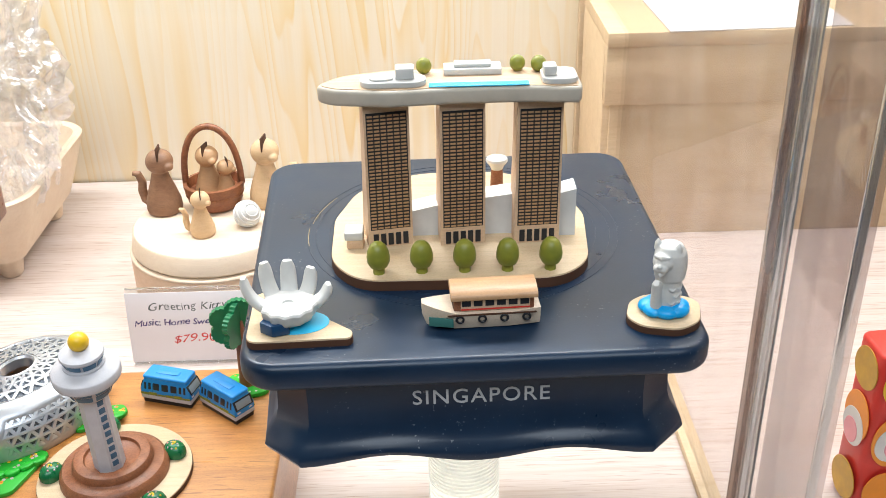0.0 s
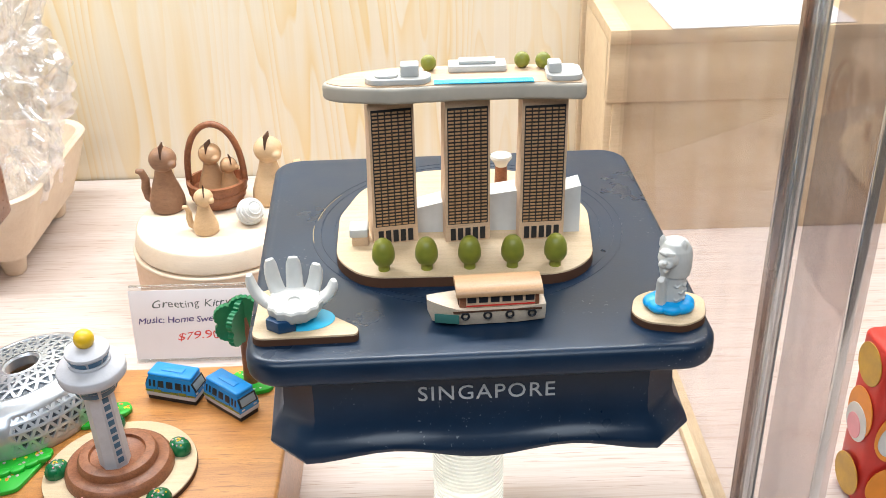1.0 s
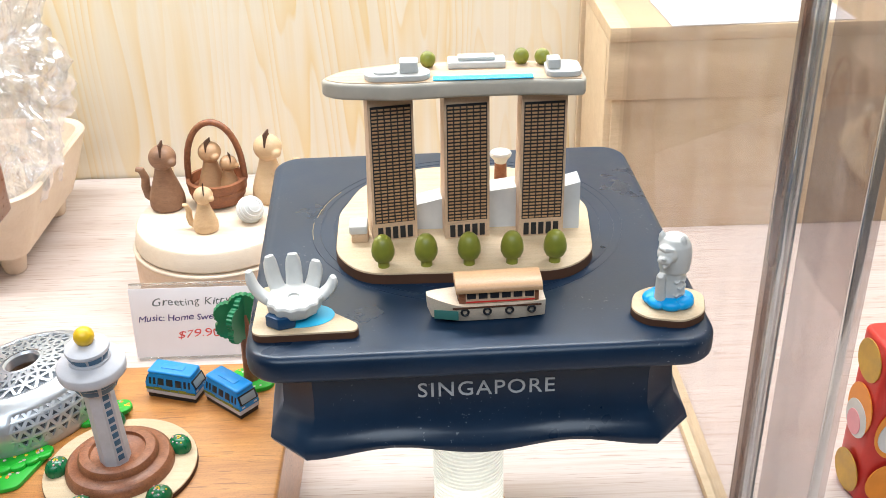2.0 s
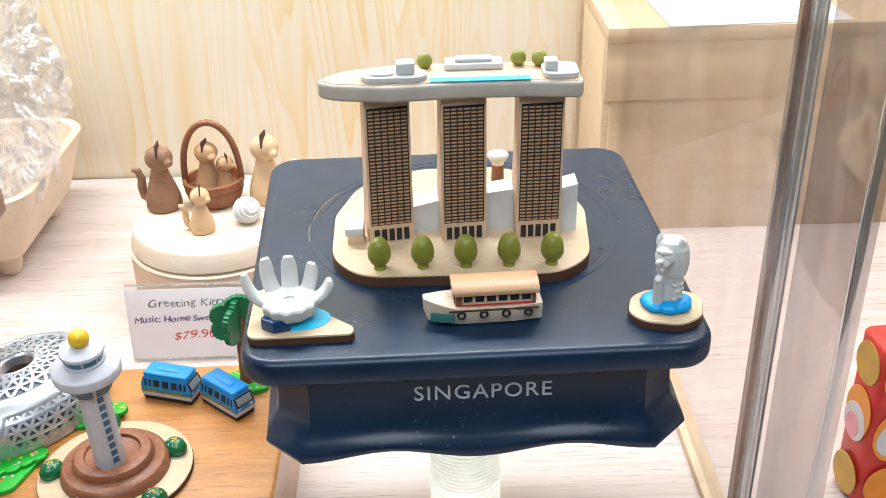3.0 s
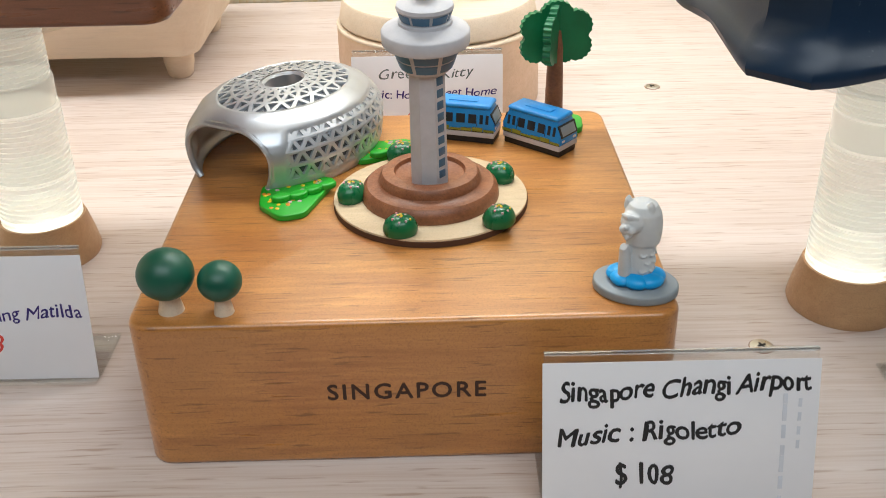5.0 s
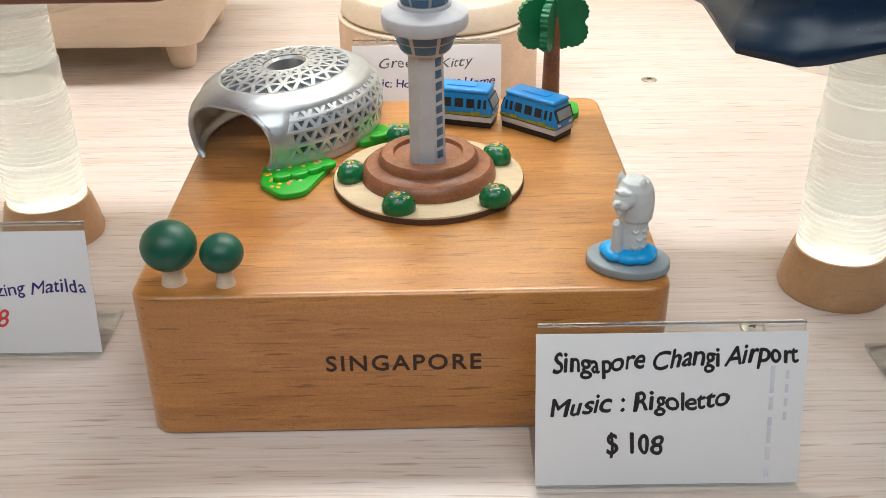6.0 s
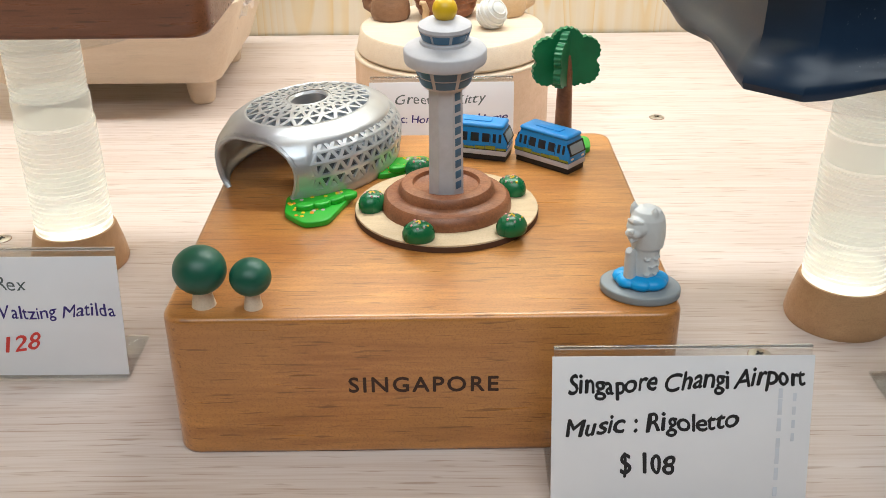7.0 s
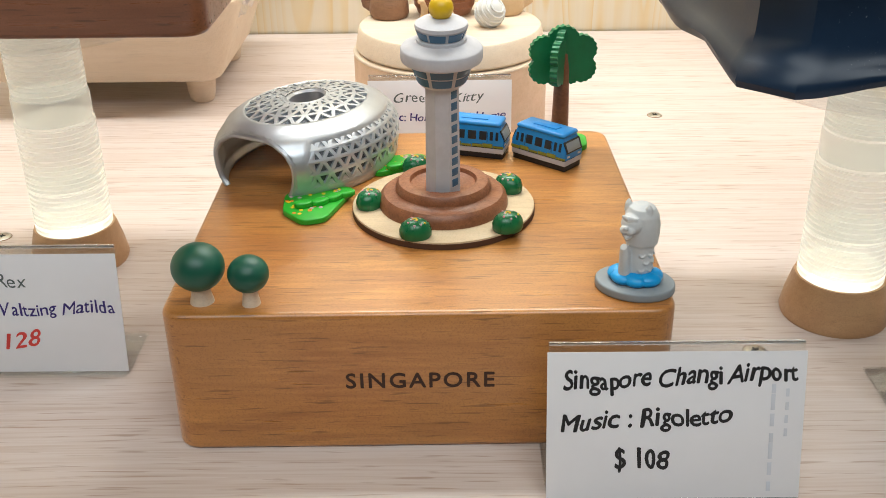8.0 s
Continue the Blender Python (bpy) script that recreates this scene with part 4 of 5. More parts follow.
# ---- silver stadium ----
def stadium():
    t = thing("stadium_model", pose(-0.2215, 0.4885, ACACIA_TOP, 0, 0, 60), "silver domed stadium model with triangle lattice", "building model")
    A, B, H, CUT = 0.0518, 0.0388, 0.0334, 0.805
    profile = ((0.0, 0.19, 0.985), (0.08, 0.23, 1.0), (0.24, 0.45, 0.975), (0.38, 0.63, 0.935), (0.48, 0.76, 0.875), (0.57, 0.865, 0.785), (0.66, 0.945, 0.66), (0.74, 0.985, 0.54), (0.80, 1.0, 0.43), (0.87, 0.993, 0.28), (0.94, 0.968, 0.12), (1.0, 0.925, 0.0))

    def ring(s):
        r = float(np.interp(s, [p[0] for p in profile], [p[1] for p in profile]))
        return r, float(np.interp(s, [p[0] for p in profile], [p[2] for p in profile]))

    def surf(phi, s, grow=1.0):
        # s: 0 at the roof hole, 1 at the ground
        r, z = ring(s)
        return Vector((A * grow * r * math.cos(phi), B * grow * r * math.sin(phi), H * z))

    def start(s):
        """Angle at which the wall begins beside the cut-off end."""
        return math.acos(min(0.995, (CUT - 0.05) / ring(s)[0]))

    def lattice(grid, closed, depth, strut):
        """Rows of alternate triangles, each one sunk between raised struts."""
        bm = bmesh.new()
        rows = [[bm.verts.new(p) for p in row] for row in grid]
        tris = []
        for i, (a, b) in enumerate(zip(rows, rows[1:])):
            n = len(a)
            for j in range(n if closed else n - 1):
                k = (j + 1) % n
                if (i % 2 == 0) == closed:
                    tris += [bm.faces.new((a[j], a[k], b[j])), bm.faces.new((a[k], b[k], b[j]))]
                else:
                    tris += [bm.faces.new((a[j], a[k], b[k])), bm.faces.new((a[j], b[k], b[j]))]
        bm.normal_update()
        turned = [f for f in tris if f.normal.dot(f.calc_center_median()) < 0]
        if turned:
            bmesh.ops.reverse_faces(bm, faces=turned)
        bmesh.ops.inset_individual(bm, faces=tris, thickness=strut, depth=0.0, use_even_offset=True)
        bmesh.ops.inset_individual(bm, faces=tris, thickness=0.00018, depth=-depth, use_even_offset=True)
        # recess floors take the darker silver, which paints in their shade
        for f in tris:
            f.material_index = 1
        return bm

    # smooth shoulders, arches and feet
    count = 192
    levels = [0.40 + 0.60 * q / 27 for q in range(28)]
    bm = bmesh.new()


    def sunk(phi, s):
        """The shell steps back where a lattice panel lies over it."""
        deep = min((s - 0.565) / 0.05, (0.925 - s) / 0.05, (abs(math.sin(phi)) - math.sin(start(0.80) + 0.05)) / 0.06)
        return surf(phi, s, 1.0 - 0.045 * min(1.0, max(0.0, deep)))

    rows = [[bm.verts.new(sunk(2 * math.pi * k / count, s)) for k in range(count)] for s in levels]
    for a, b in zip(rows, rows[1:]):
        for i in range(count):
            bm.faces.new((a[i], a[(i + 1) % count], b[(i + 1) % count], b[i]))
    for sign in (1, -1):
        bmesh.ops.bisect_plane(bm, geom=bm.verts[:] + bm.edges[:] + bm.faces[:], plane_co=(sign * CUT * A, 0, 0), plane_no=(sign, 0, 0), clear_outer=True)
    bmesh.ops.remove_doubles(bm, verts=bm.verts, dist=0.0006)
    shell = part("shell", bm, M_SILVER, t)
    solidify = shell.modifiers.new("thickness", "SOLIDIFY")
    solidify.thickness, solidify.offset = 0.0026, 0.0
    heights = [0.5445 + 0.4555 * (q / 20) ** 1.4 for q in range(21)]
    half = [(s, math.acos(min(1.0, CUT / ring(s)[0]))) for s in heights]
    for mid in (0.0, math.pi):
        arch = [surf(mid + a, s) for s, a in half[::-1]] + [surf(mid - a, s) for s, a in half[1:]]
        part("arch_rim", tube(arch, 0.0014, 8), M_SILVER, t)
    around = 21
    grid = [[surf(2 * math.pi * (k + 0.5 * (i % 2)) / around, s) + Vector((0, 0, 0.0014)) for k in range(around)] for i, s in enumerate((0.09, 0.19, 0.30, 0.43))]
    part("roof_lattice", lattice(grid, True, 0.0011, 0.00085), [M_SILVER, M_SILVERSHADE], t, "silver lattice roof", smooth=False)
    rims = []
    for s, dz in ((0.09, 0.0010), (0.05, 0.0015), (0.0, 0.0006), (0.0, -0.005)):
        rims.append([surf(2 * math.pi * k / 36, s) + Vector((0, 0, dz)) for k in range(36)])
    part("roof_hole_rim", loft(rims, caps=False), M_SILVER, t)
    for side in (1, -1):
        n, grid = 12, []
        for i, s in enumerate((0.545, 0.64, 0.735, 0.83, 0.925)):
            a0 = start(0.80) - 0.01
            step = (math.pi - 2 * a0) / (n - 0.5)
            places = [0] + [k + 0.5 for k in range(n)] if i % 2 else [k for k in range(n)] + [n - 0.5]
            grid.append([surf(side * (a0 + step * k), s, 1.027) for k in places])
        part("wall_lattice", lattice(grid, False, 0.0010, 0.00088), [M_SILVER, M_SILVERSHADE], t, "lattice of triangular recesses", smooth=False)
    return t


stadium()


# ---- toy train ----
def train_car(m):
    t = thing("train_car", m @ Matrix.Scale(1.08, 4), "blue toy train car with printed windows", "toy train", "train cars")
    L, W = 0.0300, 0.0135
    part("undercarriage", block(L - 0.001, W - 0.0012, 0.0030, 0.0004), M_BLACK, t)
    part("grey_band", block(L - 0.0004, W - 0.0002, 0.0024, 0.0002, z=0.0028), M_TOWERGREY, t)
    part("black_line", block(L - 0.0006, W - 0.0004, 0.0005, 0.0001, z=0.0052), M_BLACK, t)
    rings = []
    for z, ix, iy in ((0.0056, 0, 0), (0.0092, 0, 0), (0.0138, 0.0018, 0.0010), (0.0152, 0.0022, 0.0014)):
        rings.append([(x, y, z) for x, y in rrect(L - 2 * ix, W - 2 * iy, 0.0008, 2)])
    part("body", loft(rings), M_TRAINBLUE, t)
    part("roof", prism(rrect(L - 0.0035, W - 0.0016, 0.0015, 3), 0.0150, 0.0172, 0.0012, 3), M_TRAINBLUE, t)
    part("roof_hatch", block(0.0130, 0.0042, 0.0006, 0.0002, z=0.0170), M_TRAINBLUE, t)
    for sy in (-1, 1):
        y = sy * (W / 2 + 0.0001)
        bits = [block(0.0048, 0.0005, 0.0014 + 0.0005 * math.sin(k * 2.1), 0.0002, -0.0125 + 0.0050 * k, y, 0.0057) for k in range(6)]
        part("hill_stripe", join(*bits), M_OLIVE, t, "yellow-green printed hills stripe")
        lean = pose(0, sy * (W / 2 - 0.0001), 0.0091, sy * 12.3, 0, 0)
        for x, w in ((-0.0118, 0.0014), (-0.0092, 0.0016), (-0.0052, 0.0036), (0.0, 0.0040), (0.0052, 0.0036), (0.0092, 0.0016), (0.0118, 0.0014)):
            part("window", block(w, 0.0006, 0.0040, 0.0002), M_WINDOWBLACK, t, "", lean @ pose(x, 0, 0))
        part("door_line", block(0.0003, 0.0005, 0.0046, 0.0001), M_NAVYBLUE, t, "", lean @ pose(-0.0073, 0, -0.0010))
        part("door_line", block(0.0003, 0.0005, 0.0046, 0.0001), M_NAVYBLUE, t, "", lean @ pose(0.0073, 0, -0.0010))
    for sx in (-1, 1):
        slope = pose(sx * (L / 2), 0, 0.0091, 0, -sx * 21.4, 0)
        part("windscreen_frame", prism(rounded([(-0.0003, -0.0059), (0.0003, -0.0059), (0.0003, 0.0059), (-0.0003, 0.0059)], 0.0001, 1), -0.0006, 0.0050, 0.0002, 1), M_BLACK, t, "black windscreen frame", slope)
        part("windscreen", block(0.0008, 0.0098, 0.0042, 0.0002), M_STATEGREY, t, "dark grey windscreen", slope)
        for sy in (-1, 1):
            part("headlight", block(0.0006, 0.0022, 0.0010, 0.0002, sx * (L / 2 - 0.0001), sy * 0.0040, 0.0064), M_WHITE, t)
    return t


c0 = train_car(pose(-0.1400, 0.5005, ACACIA_TOP, 0, 0, -17))
copy_thing(c0, pose(-0.1055, 0.4880, ACACIA_TOP, 0, 0, -41))


# ---- round kitten music box ----
def cat_figure(m, mat, label, tailed, scale=1.0):
    s = scale
    t = thing("cat_figurine", m, label, "figurine", "wooden cats")
    bits = [lathe([(0.0112 * s, 0.0), (0.0126 * s, 0.0030 * s), (0.0122 * s, 0.0090 * s), (0.0098 * s, 0.0170 * s), (0.0070 * s, 0.0250 * s), (0.0054 * s, 0.0310 * s)], 32)]
    bits.append(moved(lathe(ball_profile(0.0096 * s, 0, 0.92, 14), 32), pose(0.0012 * s, -0.001 * s, 0.0385 * s)))
    bits.append(moved(lathe(ball_profile(0.0040 * s, 0, 0.8, 8), 16), pose(0.0078 * s, -0.0060 * s, 0.0365 * s)))
    if tailed:
        d = tailed
        bits.append(tube([(d * 0.009 * s, 0.004 * s, 0.004 * s), (d * 0.0145 * s, 0.006 * s, 0.007 * s), (d * 0.0158 * s, 0.006 * s, 0.014 * s), (d * 0.0150 * s, 0.006 * s, 0.020 * s), (d * 0.0172 * s, 0.006 * s, 0.0265 * s), (d * 0.0210 * s, 0.006 * s, 0.0270 * s)], [0.0036 * s, 0.0036 * s, 0.0034 * s, 0.0031 * s, 0.0027 * s, 0.0020 * s]))
    blended(part("figure", join(*bits), mat, t), 0.0007 * s, 2)
    part("ear_slit", block(0.0010 * s, 0.0105 * s, 0.0095 * s, 0.0003, 0.0022 * s, -0.0050 * s, 0.0415 * s), M_BURNT, t, "dark slit ear plate")
    return t


KX, KY, KZ = -0.1520, 0.7200, 0.0700


def kitten_box():
    t = thing("music_box", pose(KX, KY, 0.0), "round pale maple music box with turning top", "music box")
    part("drum", lathe([(0.0668, 0.0), (0.0676, 0.0010), (0.0676, 0.0520), (0.0668, 0.0532), (0.0600, 0.0534)], 96), M_DRUM, t, "tan beech drum")
    part("drum_rim", lathe([(0.0655, 0.0536), (0.0674, 0.0532), (0.0679, 0.0524), (0.0677, 0.0516)], 96), M_MAPLE, t)
    part("turning_top", lathe([(0.0600, 0.0528), (0.0646, 0.0545), (0.0658, 0.0562), (0.0634, 0.0688), (0.0622, 0.0700), (0.0010, 0.0702)], 96), M_MAPLE, t)
    return t


kitten_box()
cat_figure(pose(-0.1950, 0.7390, KZ), M_BROWNCAT, "brown turned wooden cat with a curled tail", -1, 1.12)
cat_figure(pose(-0.1140, 0.7480, KZ, 0, 0, -10), M_PALECAT, "pale turned wooden cat with a curled tail", 1, 1.18)
cat_figure(pose(-0.1570, 0.6960, KZ, 0, 0, 10), M_PALECAT, "small pale wooden kitten", -1, 0.76)


def basket():
    t = thing("basket", pose(-0.1560, 0.7480, KZ), "reddish-brown wooden basket with an arched handle", "basket")
    part("bowl", lathe([(0.0150, 0.0), (0.0190, 0.0015), (0.0215, 0.0080), (0.0232, 0.0150), (0.0240, 0.0180), (0.0240, 0.0208), (0.0212, 0.0212), (0.0205, 0.0170), (0.0180, 0.0060), (0.0010, 0.0050)], 48), M_CHERRY, t)
    part("handle", tube([(0.0222 * math.cos(math.pi * k / 20), 0, 0.0190 + 0.0480 * math.sin(math.pi * k / 20) ** 0.8) for k in range(21)], 0.0026, 10), M_CHERRY, t)
    for z, r in ((0.0060, 0.0210), (0.0110, 0.0226)):
        part("band", lathe([(r - 0.0012, z), (r + 0.0006, z + 0.0008), (r + 0.0006, z + 0.0022), (r - 0.0012, z + 0.0030)], 48), M_CHERRY, t)
    return t


basket()
cat_figure(pose(-0.1600, 0.7500, KZ + 0.0055, 0, 0, -15), M_TAN, "small tan wooden kitten in the basket", 0, 0.95)
cat_figure(pose(-0.1460, 0.7460, KZ + 0.0055, 0, 0, 25), M_TAN, "small tan wooden kitten in the basket", 0, 0.72)


def yarn_ball():
    t = thing("yarn_ball", pose(-0.1250, 0.7090, KZ), "white ball of yarn with carved strands", "yarn ball")
    part("core", lathe(ball_profile(0.0100, 0.0100), 32), M_WHITE, t)
    for k in range(7):
        a = radians(-60 + 20 * k)
        r, off = 0.0101 * math.cos(a), 0.0101 * math.sin(a)
        pts = [(r * math.cos(q * math.pi / 14), r * math.sin(q * math.pi / 14), off) for q in range(29)]
        part("strand", moved(tube(pts, 0.0007, 6), pose(0, 0, 0.0100, 35, 40, 0)), M_WHITE, t)
    return t


yarn_ball()


# ---- price cards ----
@functools.lru_cache(maxsize=None)
def text_width(body):
    bm = lettering(body, 1.0, 0.0)
    xs = [v.co.x for v in bm.verts]
    bm.free()
    return max(xs) - min(xs)


def pen_letters(word, width, height, bold=0.0, shear=0.12):
    """The letters of a word one by one, wobbly, scaled to a width and a cap height; bold: how far the stroke is widened."""
    k, ph, out = width / text_width(word), len(word) * 0.7, []
    for n, letter in enumerate(word):
        bm = lettering(letter, 1.0, 0.0, shear=shear)
        shift = text_width(word[:n + 1]) - text_width(letter) - min(v.co.x for v in bm.verts)
        for v in bm.verts:
            x, y = v.co.x + shift, v.co.y
            v.co.x = x + 0.05 * math.sin(4.1 * y + 1.3 * x + ph) + 0.025 * math.sin(9 * x + 2 * ph)
            v.co.y = y * (1 + 0.07 * math.sin(1.9 * x + ph)) + 0.05 * math.sin(2.3 * x + ph)
        moved(bm, Matrix.Diagonal((k, height / 0.70, 1, 1)))
        out.append(thickened(bm, bold * height) if bold else bm)
    return out


def price_card(m, lean, lines, w=0.0900, h=0.0545, label="handwritten white price card in a clear acrylic holder", bars=()):
    t = thing("price_card", m, label, "price card", "price cards")
    face = pose(0, 0, 0.0012, -lean, 0, 0)
    part("holder_sheet", block(w - 0.0010, 0.0016, h + 0.0035, 0.0003, 0, 0.0016, 0), M_ACRYLIC, t, "clear acrylic sheet", face)
    part("holder_lip", block(w - 0.0010, 0.0050, 0.0014, 0.0003, 0, -0.0012, 0), M_ACRYLIC, t, "clear acrylic lip", face)
    part("holder_foot", block(w - 0.0010, 0.0340, 0.0014, 0.0003, 0, 0.0180, 0), M_ACRYLIC, t, "clear acrylic foot")
    part("holder_edge", block(w - 0.0010, 0.0022, 0.0012, 0.0003, 0, 0.0016, h + 0.0036), M_EDGE, t, "bright cut acrylic edge", face)
    card = part("card", block(w, 0.0004, h, 0.0001, 0, 0, 0.0014), M_PAPER, t, "white paper card", face)
    for body, x, z, width, cap, tilt, mat, bold in lines:
        whole, so_far = text_width(body), ""
        for word in body.split(" "):
            so_far = (so_far + " " + word).strip()
            wide = width * text_width(word) / whole
            dx = width * text_width(so_far) / whole - wide
            for bm in pen_letters(word, wide, cap, bold):
                part("handwritten_letter", bm, mat, card, "", pose(x + dx, -0.00028, z + dx * math.tan(radians(tilt)), 90, -tilt, 0), smooth=False)
    for x, z, bw, bh, mat in bars:
        part("writing_bar", block(bw, 0.0001, bh, 0.00002, x, -0.00025, z), mat, card)
    return t


price_card(pose(-0.0735, 0.3080, 0), 15, (
    ("Singapore Changi Airport", -0.0400, 0.0428, 0.0830, 0.0070, 2.5, M_INKBLACK, 0.031),
    ("Music : Rigoletto", -0.0405, 0.0275, 0.0610, 0.0068, 2.5, M_INKBLACK, 0.031),
    ("$ 108", -0.0215, 0.0125, 0.0200, 0.0075, 2.5, M_INKBLACK, 0.031)), 0.0915, 0.0555,
    bars=[(0.0345, 0.0040 + 0.0062 * k, 0.0015, 0.0036 + 0.0012 * (k % 3), M_INKFAINT) for k in range(7)] + [(0.0395, 0.0250 + 0.0050 * k, 0.0012, 0.0030, M_INKFAINT) for k in range(4)])
price_card(pose(0.0715, 0.3590, 0), 13, (
    ("Marina Bay Sands", -0.0370, 0.0360, 0.0640, 0.0062, 2, M_INKBLACK, 0.031),
    ("Music: Rasa", -0.0375, 0.0230, 0.0420, 0.0062, 2, M_INKBLACK, 0.031)))
price_card(pose(-0.3395, 0.3930, 0), 8, (
    ("Rex", -0.0070, 0.0410, 0.0130, 0.0062, 2, M_INKGREY, 0.0),
    ("Waltzing Matilda", -0.0110, 0.0275, 0.0530, 0.0058, 2, M_INKVIOLET, 0.012),
    ("$128", -0.0150, 0.0125, 0.0235, 0.0078, 3, M_INKRED, 0.015)))
price_card(pose(-0.1590, 0.6260, 0), 7, (
    ("Greeting Kitty", -0.0290, 0.0420, 0.0560, 0.0060, 1, M_INKGREY, 0.0),
    ("Music: Home Sweet Home", -0.0400, 0.0300, 0.0810, 0.0050, 1, M_INKVIOLET, 0.012),
    ("$79.90", -0.0130, 0.0165, 0.0300, 0.0062, 1, M_INKRED, 0.0)))


# ---- walnut music box with the dinosaur ----
WALNUT_TOP = 0.2080


def walnut_box():
    t = thing("music_box", pose(-0.3375, 0.4790, 0.0), "dark walnut music box with slanted rounded sides", "music box")
    rings = []
    for z, o in ((0.1522, -0.0035), (0.1530, -0.0015), (0.1550, 0.0), (0.2040, 0.0005), (0.2068, -0.0008), (WALNUT_TOP, -0.0030)):
        rings.append([(x, y, z) for x, y in shrink(rrect(0.1930, 0.1900, 0.0100, 7), -o)])
    part("body", loft(rings), M_WALNUT, t)
    part("turntable", lathe([(0.0870, WALNUT_TOP), (0.0870, WALNUT_TOP + 0.0012), (0.0860, WALNUT_TOP + 0.0016), (0.001, WALNUT_TOP + 0.0016)], 80), M_PALEPINK, t, "pale pink turning disc", pose(0.003, -0.002, 0))
    for r in (0.080, 0.073, 0.065, 0.056):
        pts = [(-0.005 + (r - 0.004 * a / 60) * math.cos(a * math.pi / 60 + r * 90), 0.004 + (r - 0.004 * a / 60) * math.sin(a * math.pi / 60 + r * 90), WALNUT_TOP + 0.0016) for a in range(100)]
        part("swirl_line", tube(pts, 0.0007, 5), M_WHITE, t, "white painted swirl")
    return t


walnut_box()


def dinosaur():
    t = thing("dinosaur_figurine", pose(-0.2610, 0.4080, WALNUT_TOP), "yellow wooden dinosaur by a spiky bush on a lawn", "figurine")
    part("lawn", prism(rounded([(-0.030, -0.009), (0.014, -0.011), (0.0185, -0.002), (0.010, 0.012), (-0.022, 0.014)], 0.004, 4), 0.0, 0.0042, 0.0008), M_LIME, t, "lime green lawn")
    bits = []
    for level in range(7):
        for k in range(9):
            a = 2 * math.pi * k / 9 + level * 0.35
            r = 0.0085 * (1 - level / 8.5)
            z = 0.0060 + 0.0033 * level
            bits.append(tube([(0.2 * r * math.cos(a), 0.2 * r * math.sin(a), z + 0.002), (r * math.cos(a), r * math.sin(a), z), (1.35 * r * math.cos(a), 1.35 * r * math.sin(a), z - 0.0012)], [0.0018, 0.0015, 0.0003], 6))
    part("spiky_bush", join(*bits), M_PINEGREEN, t, "dark green spiky bush", pose(0.004, 0.004, 0))
    body = [tube([(-0.0105, -0.004, 0.0042), (-0.0060, -0.004, 0.0060), (-0.0035, -0.004, 0.0110), (-0.0050, -0.004, 0.0160), (-0.0090, -0.004, 0.0190), (-0.0125, -0.004, 0.0175), (-0.0130, -0.004, 0.0145)], [0.0030, 0.0036, 0.0033, 0.0030, 0.0032, 0.0030, 0.0018], 12),
            tube([(-0.0105, -0.004, 0.0042), (-0.0120, -0.004, 0.0080), (-0.0095, -0.004, 0.0110)], [0.0022, 0.0022, 0.0012], 10)]
    part("figure", join(*body), M_DINO, t, "ochre yellow curled dinosaur")
    return t


dinosaur()


# ---- things at the back and beyond the divider ----
def wooden_tub():
    t = thing("wooden_tub", pose(-0.4080, 0.8220, 0.0), "pale wooden tub on short rounded legs", "tub")
    rings = []
    for z, o in ((0.0200, -0.003), (0.0215, 0.0), (0.0480, 0.010), (0.0740, 0.019), (0.0800, 0.021), (0.0820, 0.019), (0.0800, 0.013), (0.0450, 0.000), (0.0430, -0.010)):
        rings.append([(x, y, z) for x, y in shrink(rrect(0.168, 0.150, 0.014, 6), -o)])
    part("basin", loft(rings), M_MAPLE, t)
    for sx in (-1, 1):
        for sy in (-1, 1):
            part("leg", lathe([(0.0075, 0.0), (0.0092, 0.0020), (0.0108, 0.0100), (0.0120, 0.0220)], 24), M_MAPLE, t, "", pose(sx * 0.066, sy * 0.054, 0))
    return t


wooden_tub()


def plastic_bag():
    """A crumpled film bag that stands in the tub."""
    bm = bmesh.new()
    bmesh.ops.create_icosphere(bm, subdivisions=6, radius=1.0)
    for v in bm.verts:
        p = v.co.copy()
        big = noise.noise(p * 2.3 + Vector((3, 1, 7)))
        mid = abs(noise.noise(p * 6.0))
        fine = abs(noise.noise(p * 15.0 + Vector((9, 4, 2))))
        crease = abs(noise.noise(p * 32.0 + Vector((1, 8, 5))))
        r = 1 + 0.26 * big - 0.26 * mid - 0.10 * fine - 0.035 * crease
        v.co = Vector((p.x * 0.085 * r, p.y * 0.070 * r, 0.105 + p.z * 0.125 * r + 0.010 * p.x))
    t = solid("plastic_bag", bm, M_FILM, pose(-0.3660, 0.8000, 0.0440), "crumpled clear plastic bag standing in the tub", "plastic bag")
    return t


plastic_bag()


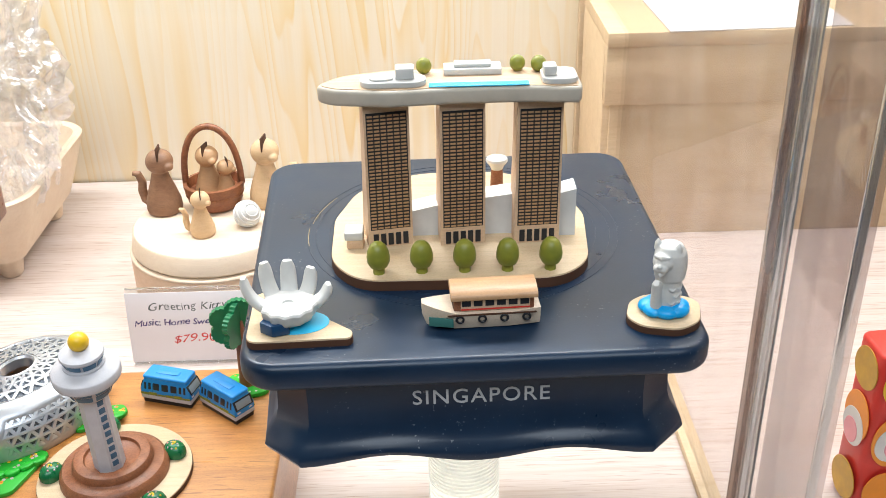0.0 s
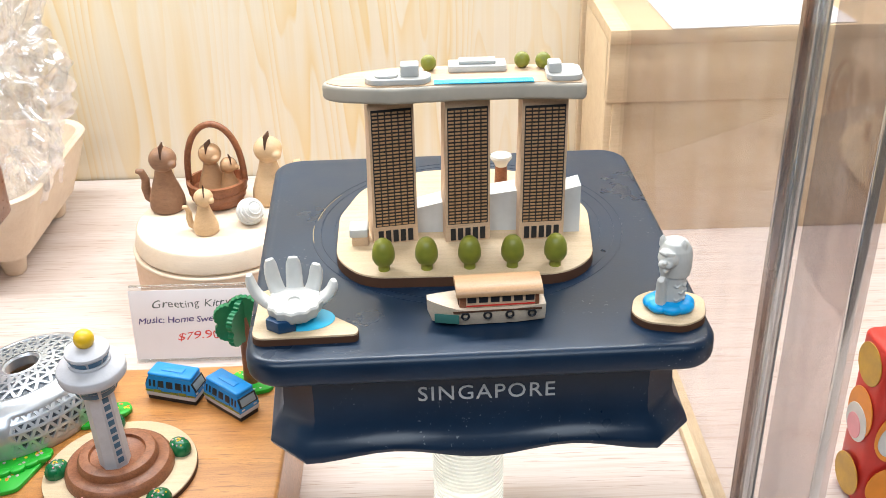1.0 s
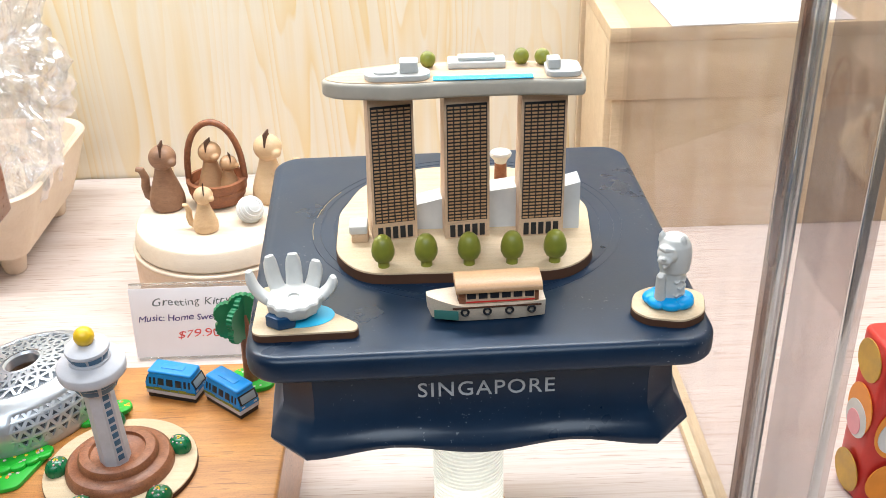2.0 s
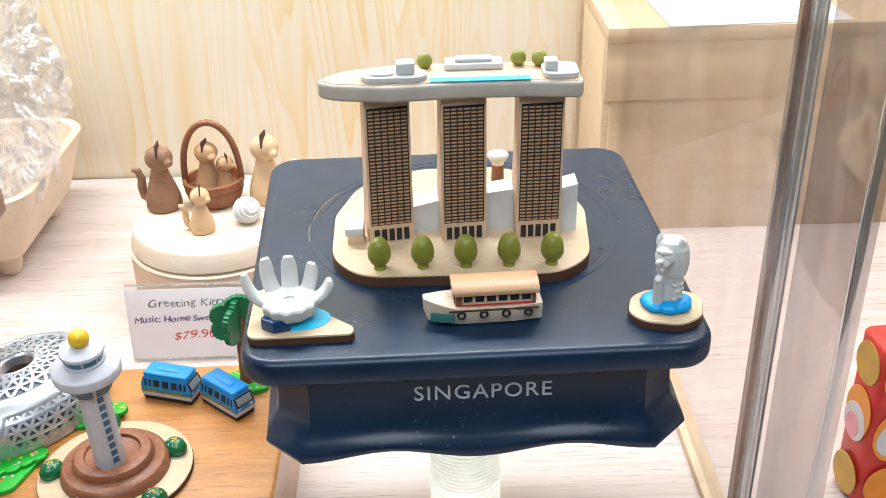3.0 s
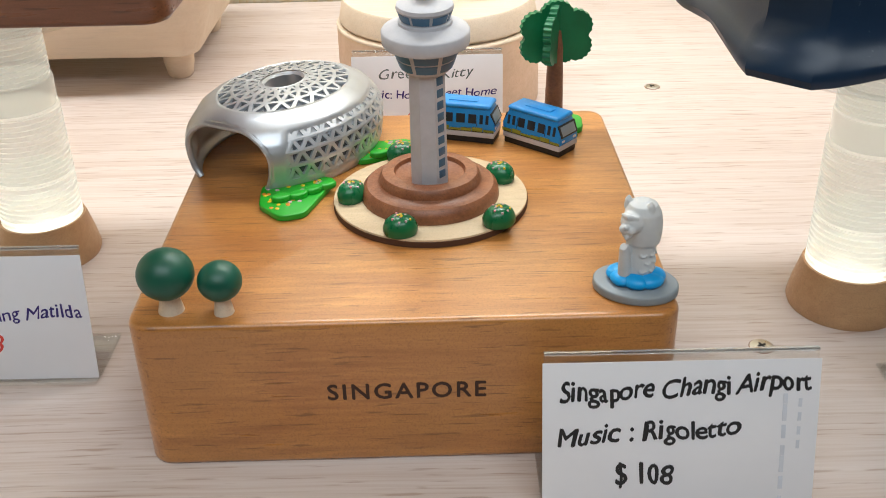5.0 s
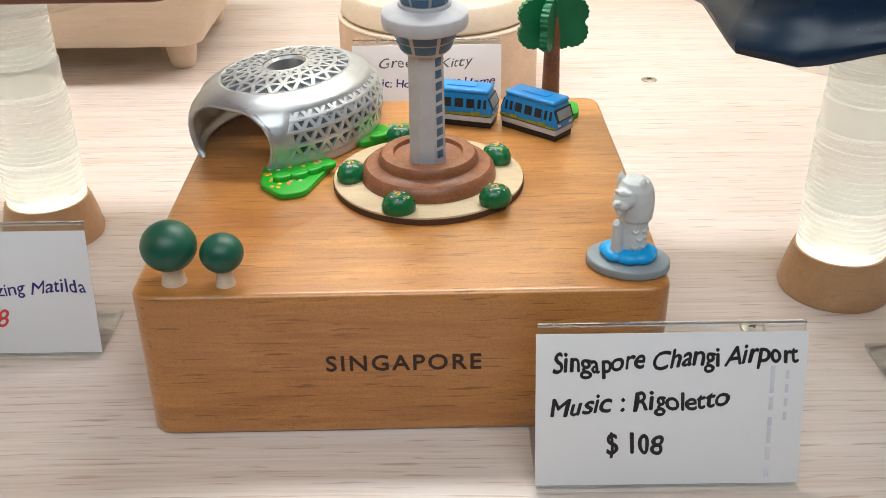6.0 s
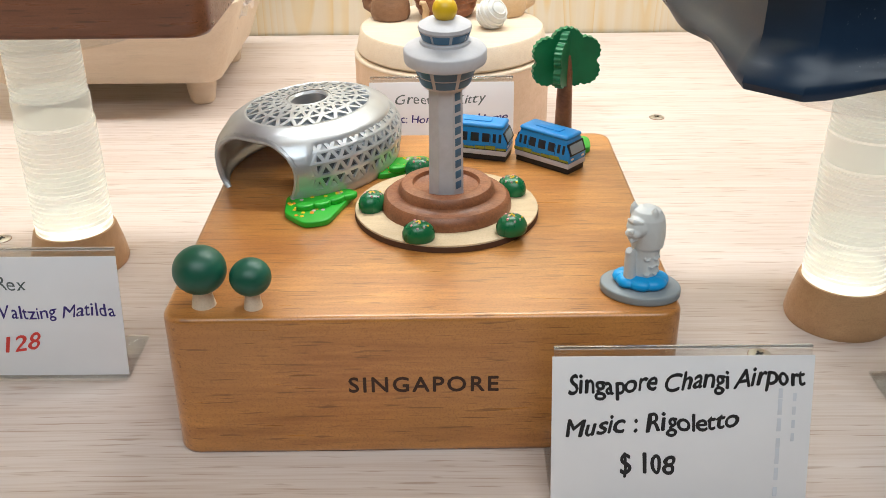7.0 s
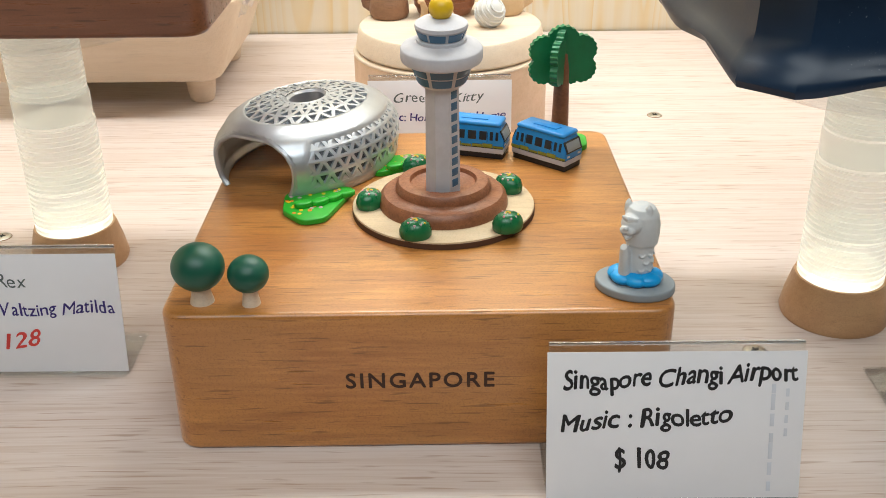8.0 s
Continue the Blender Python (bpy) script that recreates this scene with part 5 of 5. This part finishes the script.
def display_riser():
    t = thing("display_riser", pose(0.3835, 0.8780, 0.0), "pale plywood bridge riser against the back wall", "display riser")
    part("top_board", block(0.443, 0.132, 0.012, 0.0008, 0, -0.010, 0.174), M_BASSWOOD, t)
    part("back_board", block(0.431, 0.008, 0.124, 0.0008, 0, -0.064, 0.0), M_BASSWOOD, t)
    part("apron", block(0.443, 0.012, 0.050, 0.0008, 0, -0.068, 0.124), M_BASSWOOD, t)
    for sx in (-1, 1):
        part("leg", block(0.012, 0.120, 0.174, 0.0008, sx * 0.2155, -0.006, 0.0), M_BASSWOOD, t)
    return t


display_riser()
solid("paper_sheet", block(0.150, 0.130, 0.0010, 0.0002), M_PAPER, pose(0.284, 0.868, 0.1861, 0, 0, 2), "blank white paper sheet on the plywood riser", "paper")


def gift_pack():
    t = thing("gift_pack", pose(0.3050, 0.4720, 0.0, 0, 0, 6), "red gift pack with round yellow and orange shapes", "gift pack")
    part("pack", prism(rrect(0.0980, 0.0300, 0.006, 4), 0.0, 0.1080, 0.0025), M_RED, t)
    shapes = ((-0.036, 0.090, 0.0115, 0.014, M_YELLOW), (-0.034, 0.052, 0.0135, 0.018, M_ORANGE), (-0.035, 0.050, 0.0105, 0.012, M_WHITE), (-0.033, 0.048, 0.0065, 0.008, M_PINK), (-0.036, 0.017, 0.0115, 0.013, M_ORANGE), (0.015, 0.055, 0.022, 0.036, M_YELLOW))
    for n, (x, z, a, b, mat) in enumerate(shapes):
        disc = moved(prism(ellipse(a, b, 32), 0.0, 0.0006, 0.0001, 1), pose(0, 0, 0, 90, 0, 0))
        part("printed_shape", disc, mat, t, "", pose(x, -0.0151 - 0.0004 * n, z))
    for n, (y, z, a, b, mat) in enumerate(((0.001, 0.092, 0.0120, 0.013, M_DINO), (0.0, 0.060, 0.0128, 0.016, M_ORANGE), (0.001, 0.052, 0.0110, 0.012, M_WHITE), (0.002, 0.049, 0.0070, 0.008, M_PINK), (-0.001, 0.016, 0.0128, 0.013, M_DINO))):
        disc = moved(prism(ellipse(a, b, 32), 0.0, 0.0006, 0.0001, 1), pose(0, 0, 0, 90, 0, 0))
        part("printed_shape", disc, mat, t, "", pose(-0.0491 - 0.0004 * n, y, z, 0, 0, -90))
    return t


gift_pack()
